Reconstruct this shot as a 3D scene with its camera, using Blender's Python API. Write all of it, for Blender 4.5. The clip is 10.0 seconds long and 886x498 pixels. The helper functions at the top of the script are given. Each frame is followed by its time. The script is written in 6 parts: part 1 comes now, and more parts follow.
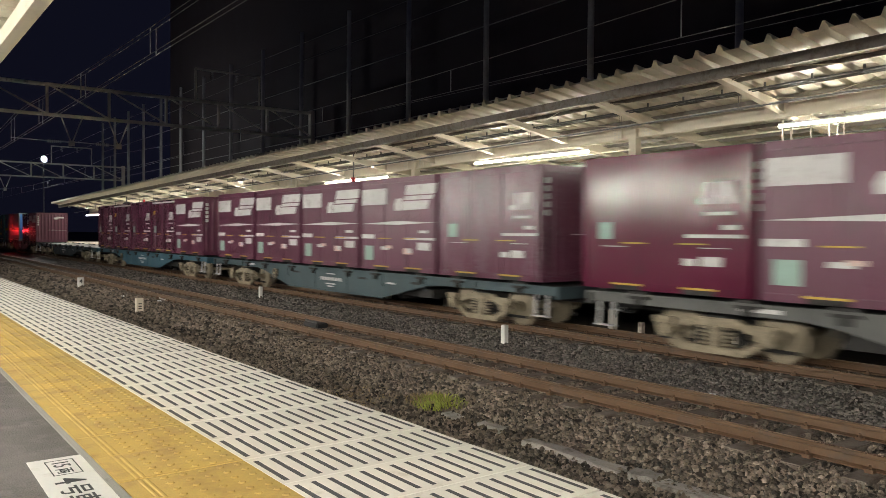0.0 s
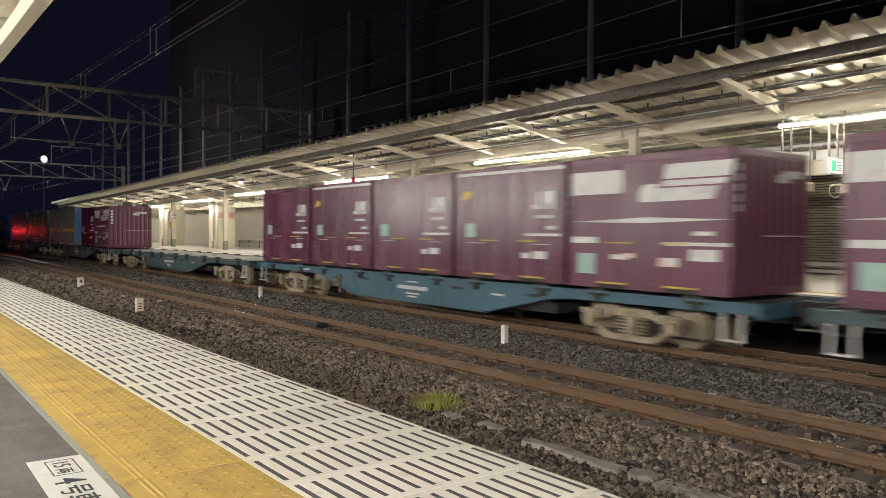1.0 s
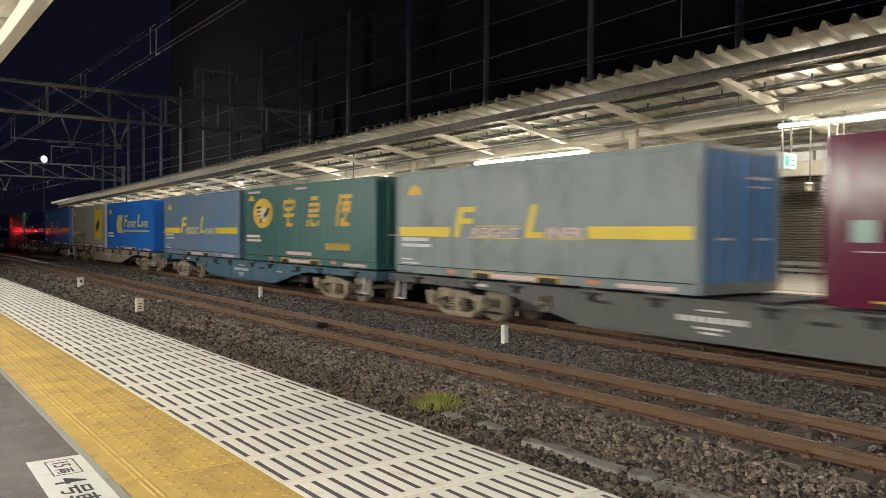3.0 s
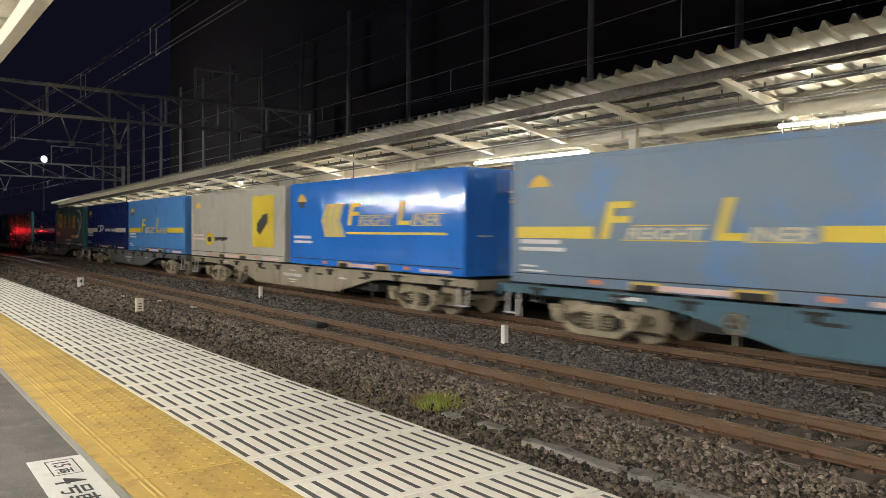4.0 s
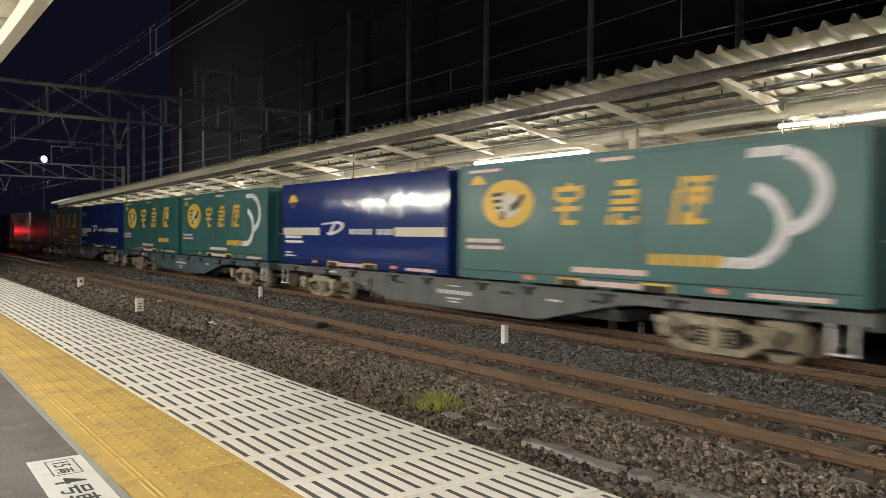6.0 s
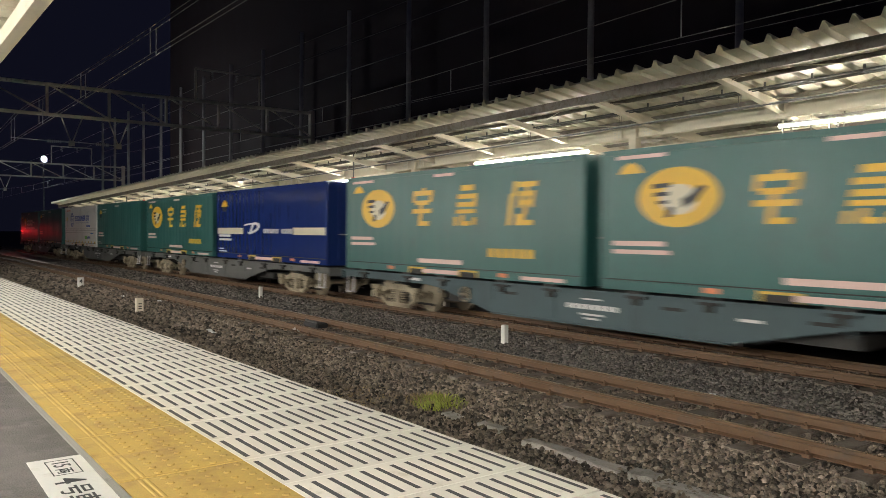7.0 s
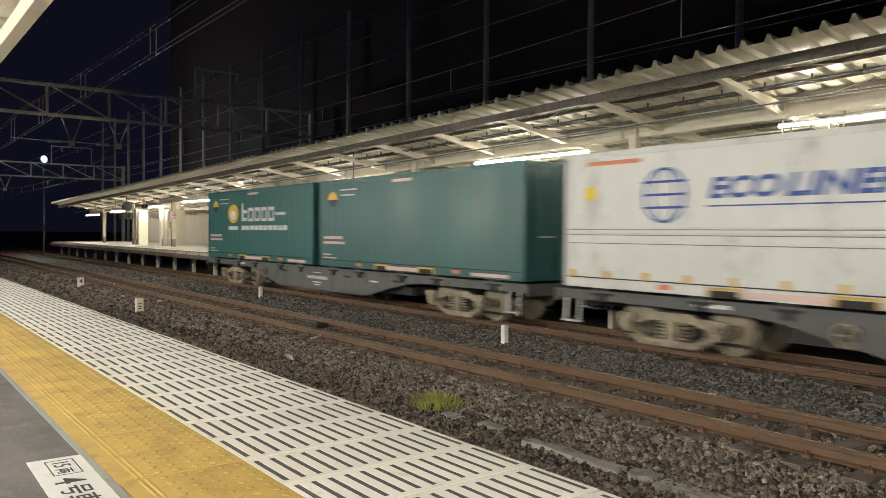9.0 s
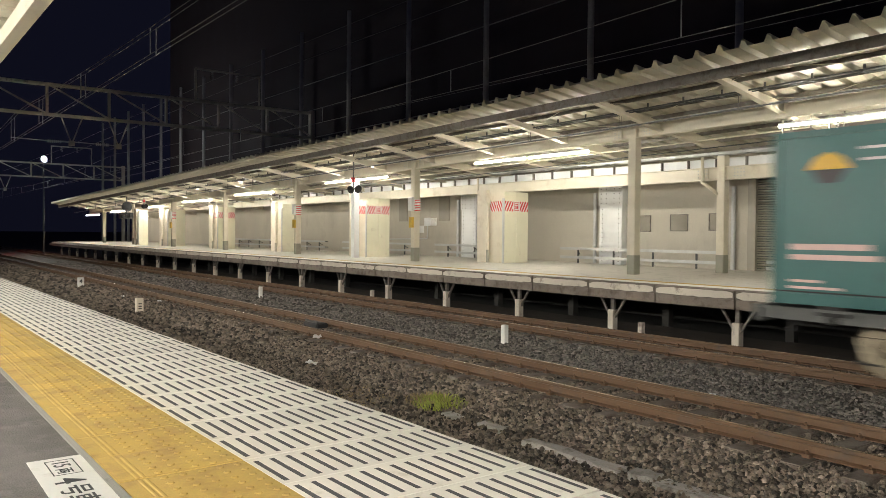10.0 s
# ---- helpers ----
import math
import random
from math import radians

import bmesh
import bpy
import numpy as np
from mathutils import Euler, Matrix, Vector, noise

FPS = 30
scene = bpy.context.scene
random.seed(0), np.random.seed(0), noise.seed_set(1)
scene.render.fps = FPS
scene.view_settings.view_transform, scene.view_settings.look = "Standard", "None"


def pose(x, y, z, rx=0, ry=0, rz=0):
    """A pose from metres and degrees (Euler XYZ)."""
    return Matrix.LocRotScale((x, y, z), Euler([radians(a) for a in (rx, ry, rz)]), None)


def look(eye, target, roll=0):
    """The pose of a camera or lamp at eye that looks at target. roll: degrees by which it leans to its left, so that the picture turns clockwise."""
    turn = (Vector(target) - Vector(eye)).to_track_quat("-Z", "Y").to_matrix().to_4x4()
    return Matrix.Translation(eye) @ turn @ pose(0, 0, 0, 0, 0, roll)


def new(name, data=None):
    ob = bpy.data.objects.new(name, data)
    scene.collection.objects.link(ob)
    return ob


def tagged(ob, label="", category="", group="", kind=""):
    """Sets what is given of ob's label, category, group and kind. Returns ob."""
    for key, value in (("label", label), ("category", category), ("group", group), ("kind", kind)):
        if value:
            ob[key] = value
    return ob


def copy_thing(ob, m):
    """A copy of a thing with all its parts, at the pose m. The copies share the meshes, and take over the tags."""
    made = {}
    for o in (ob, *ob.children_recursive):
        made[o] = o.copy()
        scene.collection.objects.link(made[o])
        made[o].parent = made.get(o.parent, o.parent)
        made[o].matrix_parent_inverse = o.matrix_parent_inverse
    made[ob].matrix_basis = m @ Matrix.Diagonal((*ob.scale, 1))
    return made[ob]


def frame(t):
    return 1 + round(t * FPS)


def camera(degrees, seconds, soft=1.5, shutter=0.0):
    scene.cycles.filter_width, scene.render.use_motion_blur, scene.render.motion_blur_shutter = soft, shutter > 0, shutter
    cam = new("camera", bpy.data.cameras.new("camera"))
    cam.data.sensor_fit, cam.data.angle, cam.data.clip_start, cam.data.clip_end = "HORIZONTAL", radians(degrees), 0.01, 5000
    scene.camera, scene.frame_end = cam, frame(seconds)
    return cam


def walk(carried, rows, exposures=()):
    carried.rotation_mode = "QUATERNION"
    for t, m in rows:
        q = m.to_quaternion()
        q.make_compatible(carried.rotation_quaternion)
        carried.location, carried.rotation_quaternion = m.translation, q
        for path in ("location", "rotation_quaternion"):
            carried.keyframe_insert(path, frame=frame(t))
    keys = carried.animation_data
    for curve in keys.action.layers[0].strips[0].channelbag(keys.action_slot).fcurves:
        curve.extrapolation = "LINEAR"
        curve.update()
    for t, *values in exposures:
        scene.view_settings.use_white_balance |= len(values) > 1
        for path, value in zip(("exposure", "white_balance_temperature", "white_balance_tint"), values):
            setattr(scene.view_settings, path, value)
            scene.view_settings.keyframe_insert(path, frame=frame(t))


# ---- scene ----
cam = camera(60.25, 10.0, soft=0.7, shutter=0.28)
YAW, TILT = radians(36.85), radians(1.184)
EYE = Vector((0.0, 0.0, 2.085))
AIM = EYE + Vector((math.sin(YAW) * math.cos(TILT), math.cos(YAW) * math.cos(TILT), -math.sin(TILT)))
walk(cam, [(0.0, look(EYE, AIM, 0.467)), (10.0, look(EYE, AIM, 0.467))], exposures=[(0.0, 0.0), (10.0, 0.0)])

# ---- night sky, lamps ----
world = bpy.data.worlds.new("night_sky")
scene.world = world
world.use_nodes = True
sky = world.node_tree.nodes["Background"]
sky.inputs["Color"].default_value = (0.12, 0.13, 0.30, 1)
sky.inputs["Strength"].default_value = 0.034
TUBE_POWER = 158.0         # tubes of the opposite platform
NEAR_POWER = 575.0         # tubes over the near platform
FLOOD_POWER = 900.0        # far yard floodlight
RED_POWER = 190.0           # signal aspect

# ---- plan (metres; rail head is z = 0, tracks run along y) ----
TRACK_A, TRACK_B = 8.235, 12.505          # centre lines of the near and the far track
PLAT_Z = 0.85                             # near platform
FAR_Z = 0.95                              # far platform
FAR_EDGE = 14.12
SPEED = 24.86                             # the train's, towards -y
FIRST = 11.6                              # front of the second wagon's load at 0 s
PITCH = 20.42                             # wagon to wagon


# ---- mesh helpers ----
def box(bm, x0, x1, y0, y1, z0, z1, m=None):
    vs = [bm.verts.new(v) for v in ((x0, y0, z0), (x1, y0, z0), (x1, y1, z0), (x0, y1, z0), (x0, y0, z1), (x1, y0, z1), (x1, y1, z1), (x0, y1, z1))]
    if m is not None:
        for v in vs:
            v.co = m @ v.co
    for f in ((3, 2, 1, 0), (4, 5, 6, 7), (0, 1, 5, 4), (1, 2, 6, 5), (2, 3, 7, 6), (3, 0, 4, 7)):
        bm.faces.new([vs[i] for i in f])
    return bm


def tube(bm, a, b, r, n=10, r2=None):
    a, b = Vector(a), Vector(b)
    q = (b - a).to_track_quat("Z", "Y")
    r2 = r if r2 is None else r2
    lo, hi = [], []
    for i in range(n):
        w = 2 * math.pi * i / n
        d = q @ Vector((math.cos(w), math.sin(w), 0))
        lo.append(bm.verts.new(a + d * r))
        hi.append(bm.verts.new(b + d * r2))
    for i in range(n):
        j = (i + 1) % n
        bm.faces.new((lo[i], lo[j], hi[j], hi[i]))
    bm.faces.new(lo[::-1])
    bm.faces.new(hi)
    return bm


def bar(bm, a, b, w, h):
    """A square bar from a to b, w wide and h high."""
    a, b = Vector(a), Vector(b)
    q = (b - a).to_track_quat("Y", "Z").to_matrix().to_4x4()
    return box(bm, -w / 2, w / 2, 0, (b - a).length, -h / 2, h / 2, Matrix.Translation(a) @ q)


def prism(bm, pts, axis, a0, a1):
    """A flat outline pts drawn out along an axis from a0 to a1."""
    def at(p, a):
        return {"x": (a, p[0], p[1]), "y": (p[0], a, p[1]), "z": (p[0], p[1], a)}[axis]
    lo = [bm.verts.new(at(p, a0)) for p in pts]
    hi = [bm.verts.new(at(p, a1)) for p in pts]
    n = len(pts)
    for i in range(n):
        j = (i + 1) % n
        bm.faces.new((lo[i], lo[j], hi[j], hi[i]))
    bm.faces.new(lo[::-1])
    bm.faces.new(hi)
    return bm


def ball(bm, c, r, su=12, sv=8, squash=1.0):
    bmesh.ops.create_uvsphere(bm, u_segments=su, v_segments=sv, radius=r, matrix=Matrix.Translation(c) @ Matrix.Diagonal((1, 1, squash, 1)))
    return bm


def mesh_of(name, bm, material, bevel=0.0, smooth=False):
    if bevel:
        bmesh.ops.bevel(bm, geom=list(bm.edges), offset=bevel, segments=2, affect="EDGES", clamp_overlap=True)
    bmesh.ops.recalc_face_normals(bm, faces=list(bm.faces))
    me = bpy.data.meshes.new(name)
    bm.to_mesh(me)
    bm.free()
    me.materials.append(material)
    if smooth:
        for f in me.polygons:
            f.use_smooth = True
    return me


def part(name, bm, material, parent, label="", bevel=0.0, smooth=False):
    ob = new(name, mesh_of(name, bm, material, bevel, smooth))
    ob.parent = parent
    return tagged(ob, label)


def same(name, me, parent, m=None, label=""):
    ob = new(name, me)
    ob.parent = parent
    if m is not None:
        ob.matrix_basis = m
    return tagged(ob, label)


def thing(name, m, label, category, group="", kind=""):
    ob = new(name)
    ob.empty_display_size = 0.2
    ob.matrix_basis = m
    return tagged(ob, label, category, group, kind)


def whole(name, bm, material, label, category, group="", kind="", bevel=0.0, smooth=False):
    return tagged(new(name, mesh_of(name, bm, material, bevel, smooth)), label, category, group, kind)


def B():
    return bmesh.new()


# ---- materials ----
def mat(name, col, rough=0.6, metal=0.0, fine=60.0, coarse=2.0, vary=0.18, dirt=None, dirt_amount=0.0, dirt_scale=3.0, bump=0.1, stretch=(1, 1, 1), island=False, spread=0.0, coat=0.0):
    """Paint or stone: two scales of noise in the colour, dirt in patches, fine relief."""
    m = bpy.data.materials.new(name)
    m.use_nodes = True
    nt = m.node_tree
    bs = nt.nodes["Principled BSDF"]
    N, L = nt.nodes.new, nt.links.new
    tc = N("ShaderNodeTexCoord")
    mp = N("ShaderNodeMapping")
    mp.inputs["Scale"].default_value = stretch
    info = N("ShaderNodeObjectInfo")
    off = N("ShaderNodeVectorMath")
    off.operation = "SCALE"
    off.inputs[0].default_value = (17.0, 23.0, 31.0)
    L(info.outputs["Random"], off.inputs["Scale"])
    add = N("ShaderNodeVectorMath")
    L(tc.outputs["Object"], add.inputs[0])
    L(off.outputs[0], add.inputs[1])
    L(add.outputs[0], mp.inputs["Vector"])
    n1, n2 = N("ShaderNodeTexNoise"), N("ShaderNodeTexNoise")
    n1.inputs["Scale"].default_value, n2.inputs["Scale"].default_value = fine, coarse
    n1.inputs["Detail"].default_value, n2.inputs["Detail"].default_value = 4, 6
    for n in (n1, n2):
        L(mp.outputs[0], n.inputs["Vector"])
    mean = N("ShaderNodeMath")
    L(n1.outputs[0], mean.inputs[0])
    L(n2.outputs[0], mean.inputs[1])
    value = N("ShaderNodeMapRange")
    value.inputs[1].default_value, value.inputs[2].default_value = 0.65, 1.35
    value.inputs[3].default_value, value.inputs[4].default_value = 1 - vary, 1 + vary
    L(mean.outputs[0], value.inputs[0])
    last = value.outputs[0]
    if spread:
        rnd = N("ShaderNodeMapRange")
        rnd.inputs[3].default_value, rnd.inputs[4].default_value = 1 - spread, 1 + spread
        if island:
            geo = N("ShaderNodeNewGeometry")
            L(geo.outputs["Random Per Island"], rnd.inputs[0])
        else:
            L(info.outputs["Random"], rnd.inputs[0])
        mul = N("ShaderNodeMath")
        mul.operation = "MULTIPLY"
        L(last, mul.inputs[0])
        L(rnd.outputs[0], mul.inputs[1])
        last = mul.outputs[0]
    hue = N("ShaderNodeVectorMath")
    hue.operation = "SCALE"
    hue.inputs[0].default_value = col
    L(last, hue.inputs["Scale"])
    colour = hue.outputs[0]
    if dirt:
        n3 = N("ShaderNodeTexNoise")
        n3.inputs["Scale"].default_value, n3.inputs["Detail"].default_value, n3.inputs["Roughness"].default_value = dirt_scale, 9, 0.7
        L(mp.outputs[0], n3.inputs["Vector"])
        ramp = N("ShaderNodeMapRange")
        ramp.inputs[1].default_value, ramp.inputs[2].default_value = 0.62 - 0.3 * dirt_amount, 0.78 - 0.2 * dirt_amount
        L(n3.outputs[0], ramp.inputs[0])
        mix = N("ShaderNodeMix")
        mix.data_type = "RGBA"
        mix.inputs["B"].default_value = (*dirt, 1)
        L(ramp.outputs[0], mix.inputs["Factor"])
        L(colour, mix.inputs["A"])
        colour = mix.outputs["Result"]
    L(colour, bs.inputs["Base Color"])
    rr = N("ShaderNodeMapRange")
    rr.inputs[1].default_value, rr.inputs[2].default_value = 0.65, 1.35
    rr.inputs[3].default_value, rr.inputs[4].default_value = max(0.02, rough - 0.3 * rough), min(1, rough + 0.2 * rough)
    L(mean.outputs[0], rr.inputs[0])
    L(rr.outputs[0], bs.inputs["Roughness"])
    bs.inputs["Metallic"].default_value = metal
    bs.inputs["Coat Weight"].default_value = coat
    if bump:
        bp = N("ShaderNodeBump")
        bp.inputs["Strength"].default_value, bp.inputs["Distance"].default_value = min(1, bump), 0.01
        L(mean.outputs[0], bp.inputs["Height"])
        L(bp.outputs[0], bs.inputs["Normal"])
    return m


def glow(name, col, power):
    m = bpy.data.materials.new(name)
    m.use_nodes = True
    bs = m.node_tree.nodes["Principled BSDF"]
    bs.inputs["Base Color"].default_value = (*col, 1)
    bs.inputs["Emission Color"].default_value = (*col, 1)
    bs.inputs["Emission Strength"].default_value = power
    return m


M_CREAM = mat("cream_steel_paint", (0.68, 0.62, 0.50), 0.45, dirt=(0.52, 0.45, 0.34), dirt_amount=0.2, dirt_scale=1.2, fine=80, vary=0.08, bump=0.05)
M_CREAM_LOW = mat("grey_green_foot_paint", (0.30, 0.29, 0.23), 0.5, vary=0.1, bump=0.05)
M_ROOF = mat("cream_folded_sheet_roof", (0.62, 0.58, 0.47), 0.42, fine=30, coarse=0.8, vary=0.12, dirt=(0.50, 0.45, 0.35), dirt_amount=0.25, dirt_scale=0.9, bump=0.04)
M_GUTTER = mat("weathered_grey_steel", (0.20, 0.18, 0.16), 0.55, 0.2, vary=0.25, dirt=(0.10, 0.07, 0.05), dirt_amount=0.5, dirt_scale=4)
M_DARKSTEEL = mat("dark_galvanised_steel", (0.10, 0.10, 0.10), 0.5, 0.4, vary=0.2)
M_GALV = mat("galvanised_pipe", (0.55, 0.55, 0.54), 0.45, 0.25, vary=0.15, bump=0.03)
M_WALL = mat("beige_rendered_wall", (0.50, 0.46, 0.385), 0.8, fine=40, coarse=0.5, vary=0.14, dirt=(0.42, 0.385, 0.32), dirt_amount=0.3, dirt_scale=0.7, bump=0.15, stretch=(1, 1, 0.5))
M_WHITESTEEL = mat("white_plate_steel", (0.80, 0.80, 0.79), 0.5, vary=0.06, bump=0.04)
M_PANEL = mat("pale_cream_panel", (0.80, 0.77, 0.60), 0.45, vary=0.05, dirt=(0.55, 0.50, 0.38), dirt_amount=0.1, bump=0.03)
M_SHUTTER = mat("taupe_roller_shutter", (0.33, 0.30, 0.245), 0.5, 0.1, vary=0.1, bump=0.03)
M_CONC = mat("stained_platform_concrete", (0.21, 0.18, 0.15), 0.9, fine=90, coarse=1.5, vary=0.3, dirt=(0.09, 0.055, 0.04), dirt_amount=0.6, dirt_scale=2.2, bump=0.35)
M_COPING = mat("painted_coping_concrete", (0.68, 0.61, 0.52), 0.8, fine=60, coarse=1.2, vary=0.14, dirt=(0.17, 0.09, 0.06), dirt_amount=0.22, dirt_scale=3.2, bump=0.3)
M_EDGE = mat("stained_edge_beam_concrete", (0.24, 0.20, 0.165), 0.9, fine=70, coarse=1.3, vary=0.28, dirt=(0.11, 0.075, 0.055), dirt_amount=0.45, dirt_scale=3.0, bump=0.35)
M_PAVE = mat("pale_platform_paving", (0.60, 0.57, 0.51), 0.75, fine=70, coarse=1.0, vary=0.1, dirt=(0.34, 0.32, 0.28), dirt_amount=0.3, bump=0.12)
M_ASPHALT = mat("dark_grey_platform_asphalt", (0.140, 0.128, 0.122), 0.85, fine=90, coarse=2.4, vary=0.6, dirt=(0.21, 0.19, 0.18), dirt_amount=0.45, dirt_scale=6.0, bump=1.0)
M_KERB = mat("grey_kerb_concrete", (0.33, 0.32, 0.30), 0.85, fine=90, vary=0.15, bump=0.25)
M_SLABC = mat("pale_buried_concrete", (0.42, 0.39, 0.36), 0.85, fine=70, coarse=4, vary=0.25, dirt=(0.17, 0.14, 0.12), dirt_amount=0.4, dirt_scale=7, bump=0.4)
M_TILE = mat("off_white_platform_slab", (0.82, 0.78, 0.70), 0.75, fine=120, coarse=2.5, vary=0.06, dirt=(0.60, 0.55, 0.46), dirt_amount=0.14, dirt_scale=5, bump=0.12, spread=0.05)
M_SLOT = mat("dark_grip_strip", (0.085, 0.08, 0.085), 0.8, fine=150, vary=0.2, bump=0.3)
M_YELLOW = mat("worn_yellow_tactile_slab", (0.55, 0.375, 0.10), 0.9, fine=110, coarse=3, vary=0.15, dirt=(0.38, 0.24, 0.08), dirt_amount=0.4, dirt_scale=4, bump=0.12, spread=0.07)
M_STONE = mat("brown_grey_ballast_stone", (0.165, 0.132, 0.104), 0.75, fine=60, coarse=9, vary=0.35, bump=0.4, island=True, spread=0.9)
M_STONE_GREY = mat("grey_ballast_stone", (0.145, 0.128, 0.115), 0.7, fine=60, coarse=9, vary=0.3, bump=0.4, island=True, spread=0.75)
M_BED = mat("ballast_bed", (0.085, 0.068, 0.056), 0.95, fine=26, coarse=4, vary=0.6, bump=1.0)
# ground colour; under the far platform it stands in for deep shade
M_SOIL_SHADE = mat("dark_ground_and_underside_shade", (0.035, 0.033, 0.03), 0.95, fine=12, coarse=0.5, vary=0.4, bump=0.6)
M_RAIL = mat("rusty_rail_steel", (0.125, 0.068, 0.034), 0.62, 0.0, fine=70, coarse=3, vary=0.22, dirt=(0.085, 0.06, 0.045), dirt_amount=0.4, dirt_scale=3, bump=0.2)
M_RAILTOP = mat("polished_rail_head", (0.62, 0.44, 0.29), 0.30, 0.8, fine=40, vary=0.15, stretch=(1, 0.1, 1), bump=0.03)
M_SLEEPER = mat("concrete_sleeper", (0.20, 0.17, 0.145), 0.9, fine=70, vary=0.25, dirt=(0.09, 0.06, 0.045), dirt_amount=0.6, bump=0.3)
M_BLACK = mat("black_plastic", (0.02, 0.02, 0.022), 0.5, vary=0.2)
M_WIRE = mat("grey_copper_wire", (0.5, 0.48, 0.44), 0.5, 0.0, vary=0.1, bump=0)
M_TRUSS = mat("galvanised_truss_steel", (0.72, 0.67, 0.58), 0.7, 0.0, vary=0.2, dirt=(0.20, 0.15, 0.11), dirt_amount=0.15)
M_FACADE = mat("dark_brown_cladding", (0.050, 0.038, 0.040), 0.9, fine=20, coarse=0.4, vary=0.3, bump=0.1)
M_FACADEPOST = mat("grey_steel_post", (0.60, 0.58, 0.56), 0.7, 0.0, vary=0.2)
M_WHITE = mat("white_paint", (0.78, 0.77, 0.74), 0.5, vary=0.06, dirt=(0.5, 0.46, 0.4), dirt_amount=0.15, bump=0.04)
M_RED = mat("red_paint", (0.62, 0.05, 0.05), 0.5, vary=0.08, bump=0.02)
M_GREENLIGHT = glow("green_sign_face", (0.05, 0.5, 0.25), 0.35)
M_WHITELIGHT = glow("white_sign_face", (0.9, 0.95, 0.9), 0.3)
M_TUBE = glow("lit_fluorescent_tube", (0.98, 0.94, 0.82), TUBE_POWER)
M_TUBE_NEAR = glow("lit_bright_tube", (0.97, 0.94, 0.84), NEAR_POWER)
M_FLOOD = glow("lit_floodlight", (0.93, 0.97, 1.0), FLOOD_POWER)
M_SIGNALRED = glow("lit_red_signal_lens", (1.0, 0.02, 0.03), RED_POWER)
M_LITTER = mat("white_plastic_scrap", (0.8, 0.8, 0.8), 0.4, vary=0.1, bump=0.1)
M_WEED = mat("yellow_green_weed", (0.33, 0.36, 0.07), 0.7, vary=0.3, island=True, spread=0.4, bump=0.0)
M_DRYWEED = mat("dry_brown_weed", (0.34, 0.25, 0.13), 0.8, vary=0.3, island=True, spread=0.4, bump=0.0)
M_PETAL = mat("yellow_flower", (0.65, 0.60, 0.03), 0.6, vary=0.1, bump=0.0)
M_RIBBED = mat("dark_rubber_hose", (0.03, 0.03, 0.03), 0.6, vary=0.2)


# ---- ground, ballast ----
def bed_z(x, y):
    """Height of the ballast surface."""
    z = -0.30
    for c in (TRACK_A, TRACK_B):
        z = max(z, -0.19 - max(0.0, abs(x - c) - 1.15) * 0.16)
    if x < 6.6:
        z -= 0.05 * math.sin(x * 1.7 + 0.4 * math.sin(y * 0.7)) + 0.02
    return z + 0.03 * noise.noise(Vector((x * 0.8, y * 0.8, 0)))


def build_ground():
    bm = B()
    box(bm, -900, 900, -400, 1500, -1.0, -0.62)
    whole("ground", bm, M_SOIL_SHADE, "dark bare ground round the station", "ground", kind="structure")
    bm = B()
    xs = [2.5 + 0.25 * i for i in range(58)]
    ys = [-6 + 0.25 * i for i in range(120)] + [24 + 1.0 * i for i in range(130)]
    grid = [[bm.verts.new((x, y, bed_z(x, y) - 0.035)) for x in xs] for y in ys]
    for a, b in zip(grid, grid[1:]):
        for i in range(len(xs) - 1):
            bm.faces.new((a[i], a[i + 1], b[i + 1], b[i]))
    whole("ballast_bed", bm, M_BED, "brown-grey ballast bed under and beside the tracks", "ballast", kind="structure", smooth=True)


def stones(name, material, label, seed, areas):
    """Loose stones as one mesh; areas: x0, x1, y0, y1, how many, size."""
    rng = np.random.default_rng(seed)
    ico = bmesh.new()
    bmesh.ops.create_icosphere(ico, subdivisions=1, radius=1.0)
    ico.verts.ensure_lookup_table()
    tv = np.array([v.co[:] for v in ico.verts])
    tf = np.array([[v.index for v in f.verts] for f in ico.faces])
    ico.free()
    shapes = [tv * (1 + rng.uniform(-0.45, 0.32, (len(tv), 1))) for _ in range(12)]
    vs, fs, base = [], [], 0
    for x0, x1, y0, y1, count, size in areas:
        px, py = rng.uniform(x0, x1, count), rng.uniform(y0, y1, count)
        for x, y in zip(px, py):
            a, b = rng.uniform(0, 6.28, 2)
            ca, sa, cb, sb = math.cos(a), math.sin(a), math.cos(b), math.sin(b)
            rot = np.array([[ca, -sa, 0], [sa, ca, 0], [0, 0, 1]]) @ np.array([[1, 0, 0], [0, cb, -sb], [0, sb, cb]])
            s = size * rng.uniform(0.55, 1.25) * np.array([1.15, 0.9, 0.7])
            v = (shapes[rng.integers(12)] * s) @ rot.T
            vs.append(v + (x, y, bed_z(x, y) + rng.uniform(-0.03, 0.012)))
            fs.append(tf + base)
            base += len(tv)
    v, f = np.concatenate(vs), np.concatenate(fs)
    me = bpy.data.meshes.new(name)
    me.vertices.add(len(v))
    me.vertices.foreach_set("co", v.ravel().astype(np.float32))
    me.loops.add(f.size)
    me.loops.foreach_set("vertex_index", f.ravel().astype(np.int32))
    me.polygons.add(len(f))
    me.polygons.foreach_set("loop_start", np.arange(0, f.size, 3, dtype=np.int32))
    me.materials.append(material)
    me.polygons.foreach_set("use_smooth", np.zeros(len(f), dtype=bool))
    me.update(calc_edges=True)
    tagged(new(name, me), label, "ballast", kind="stuff")


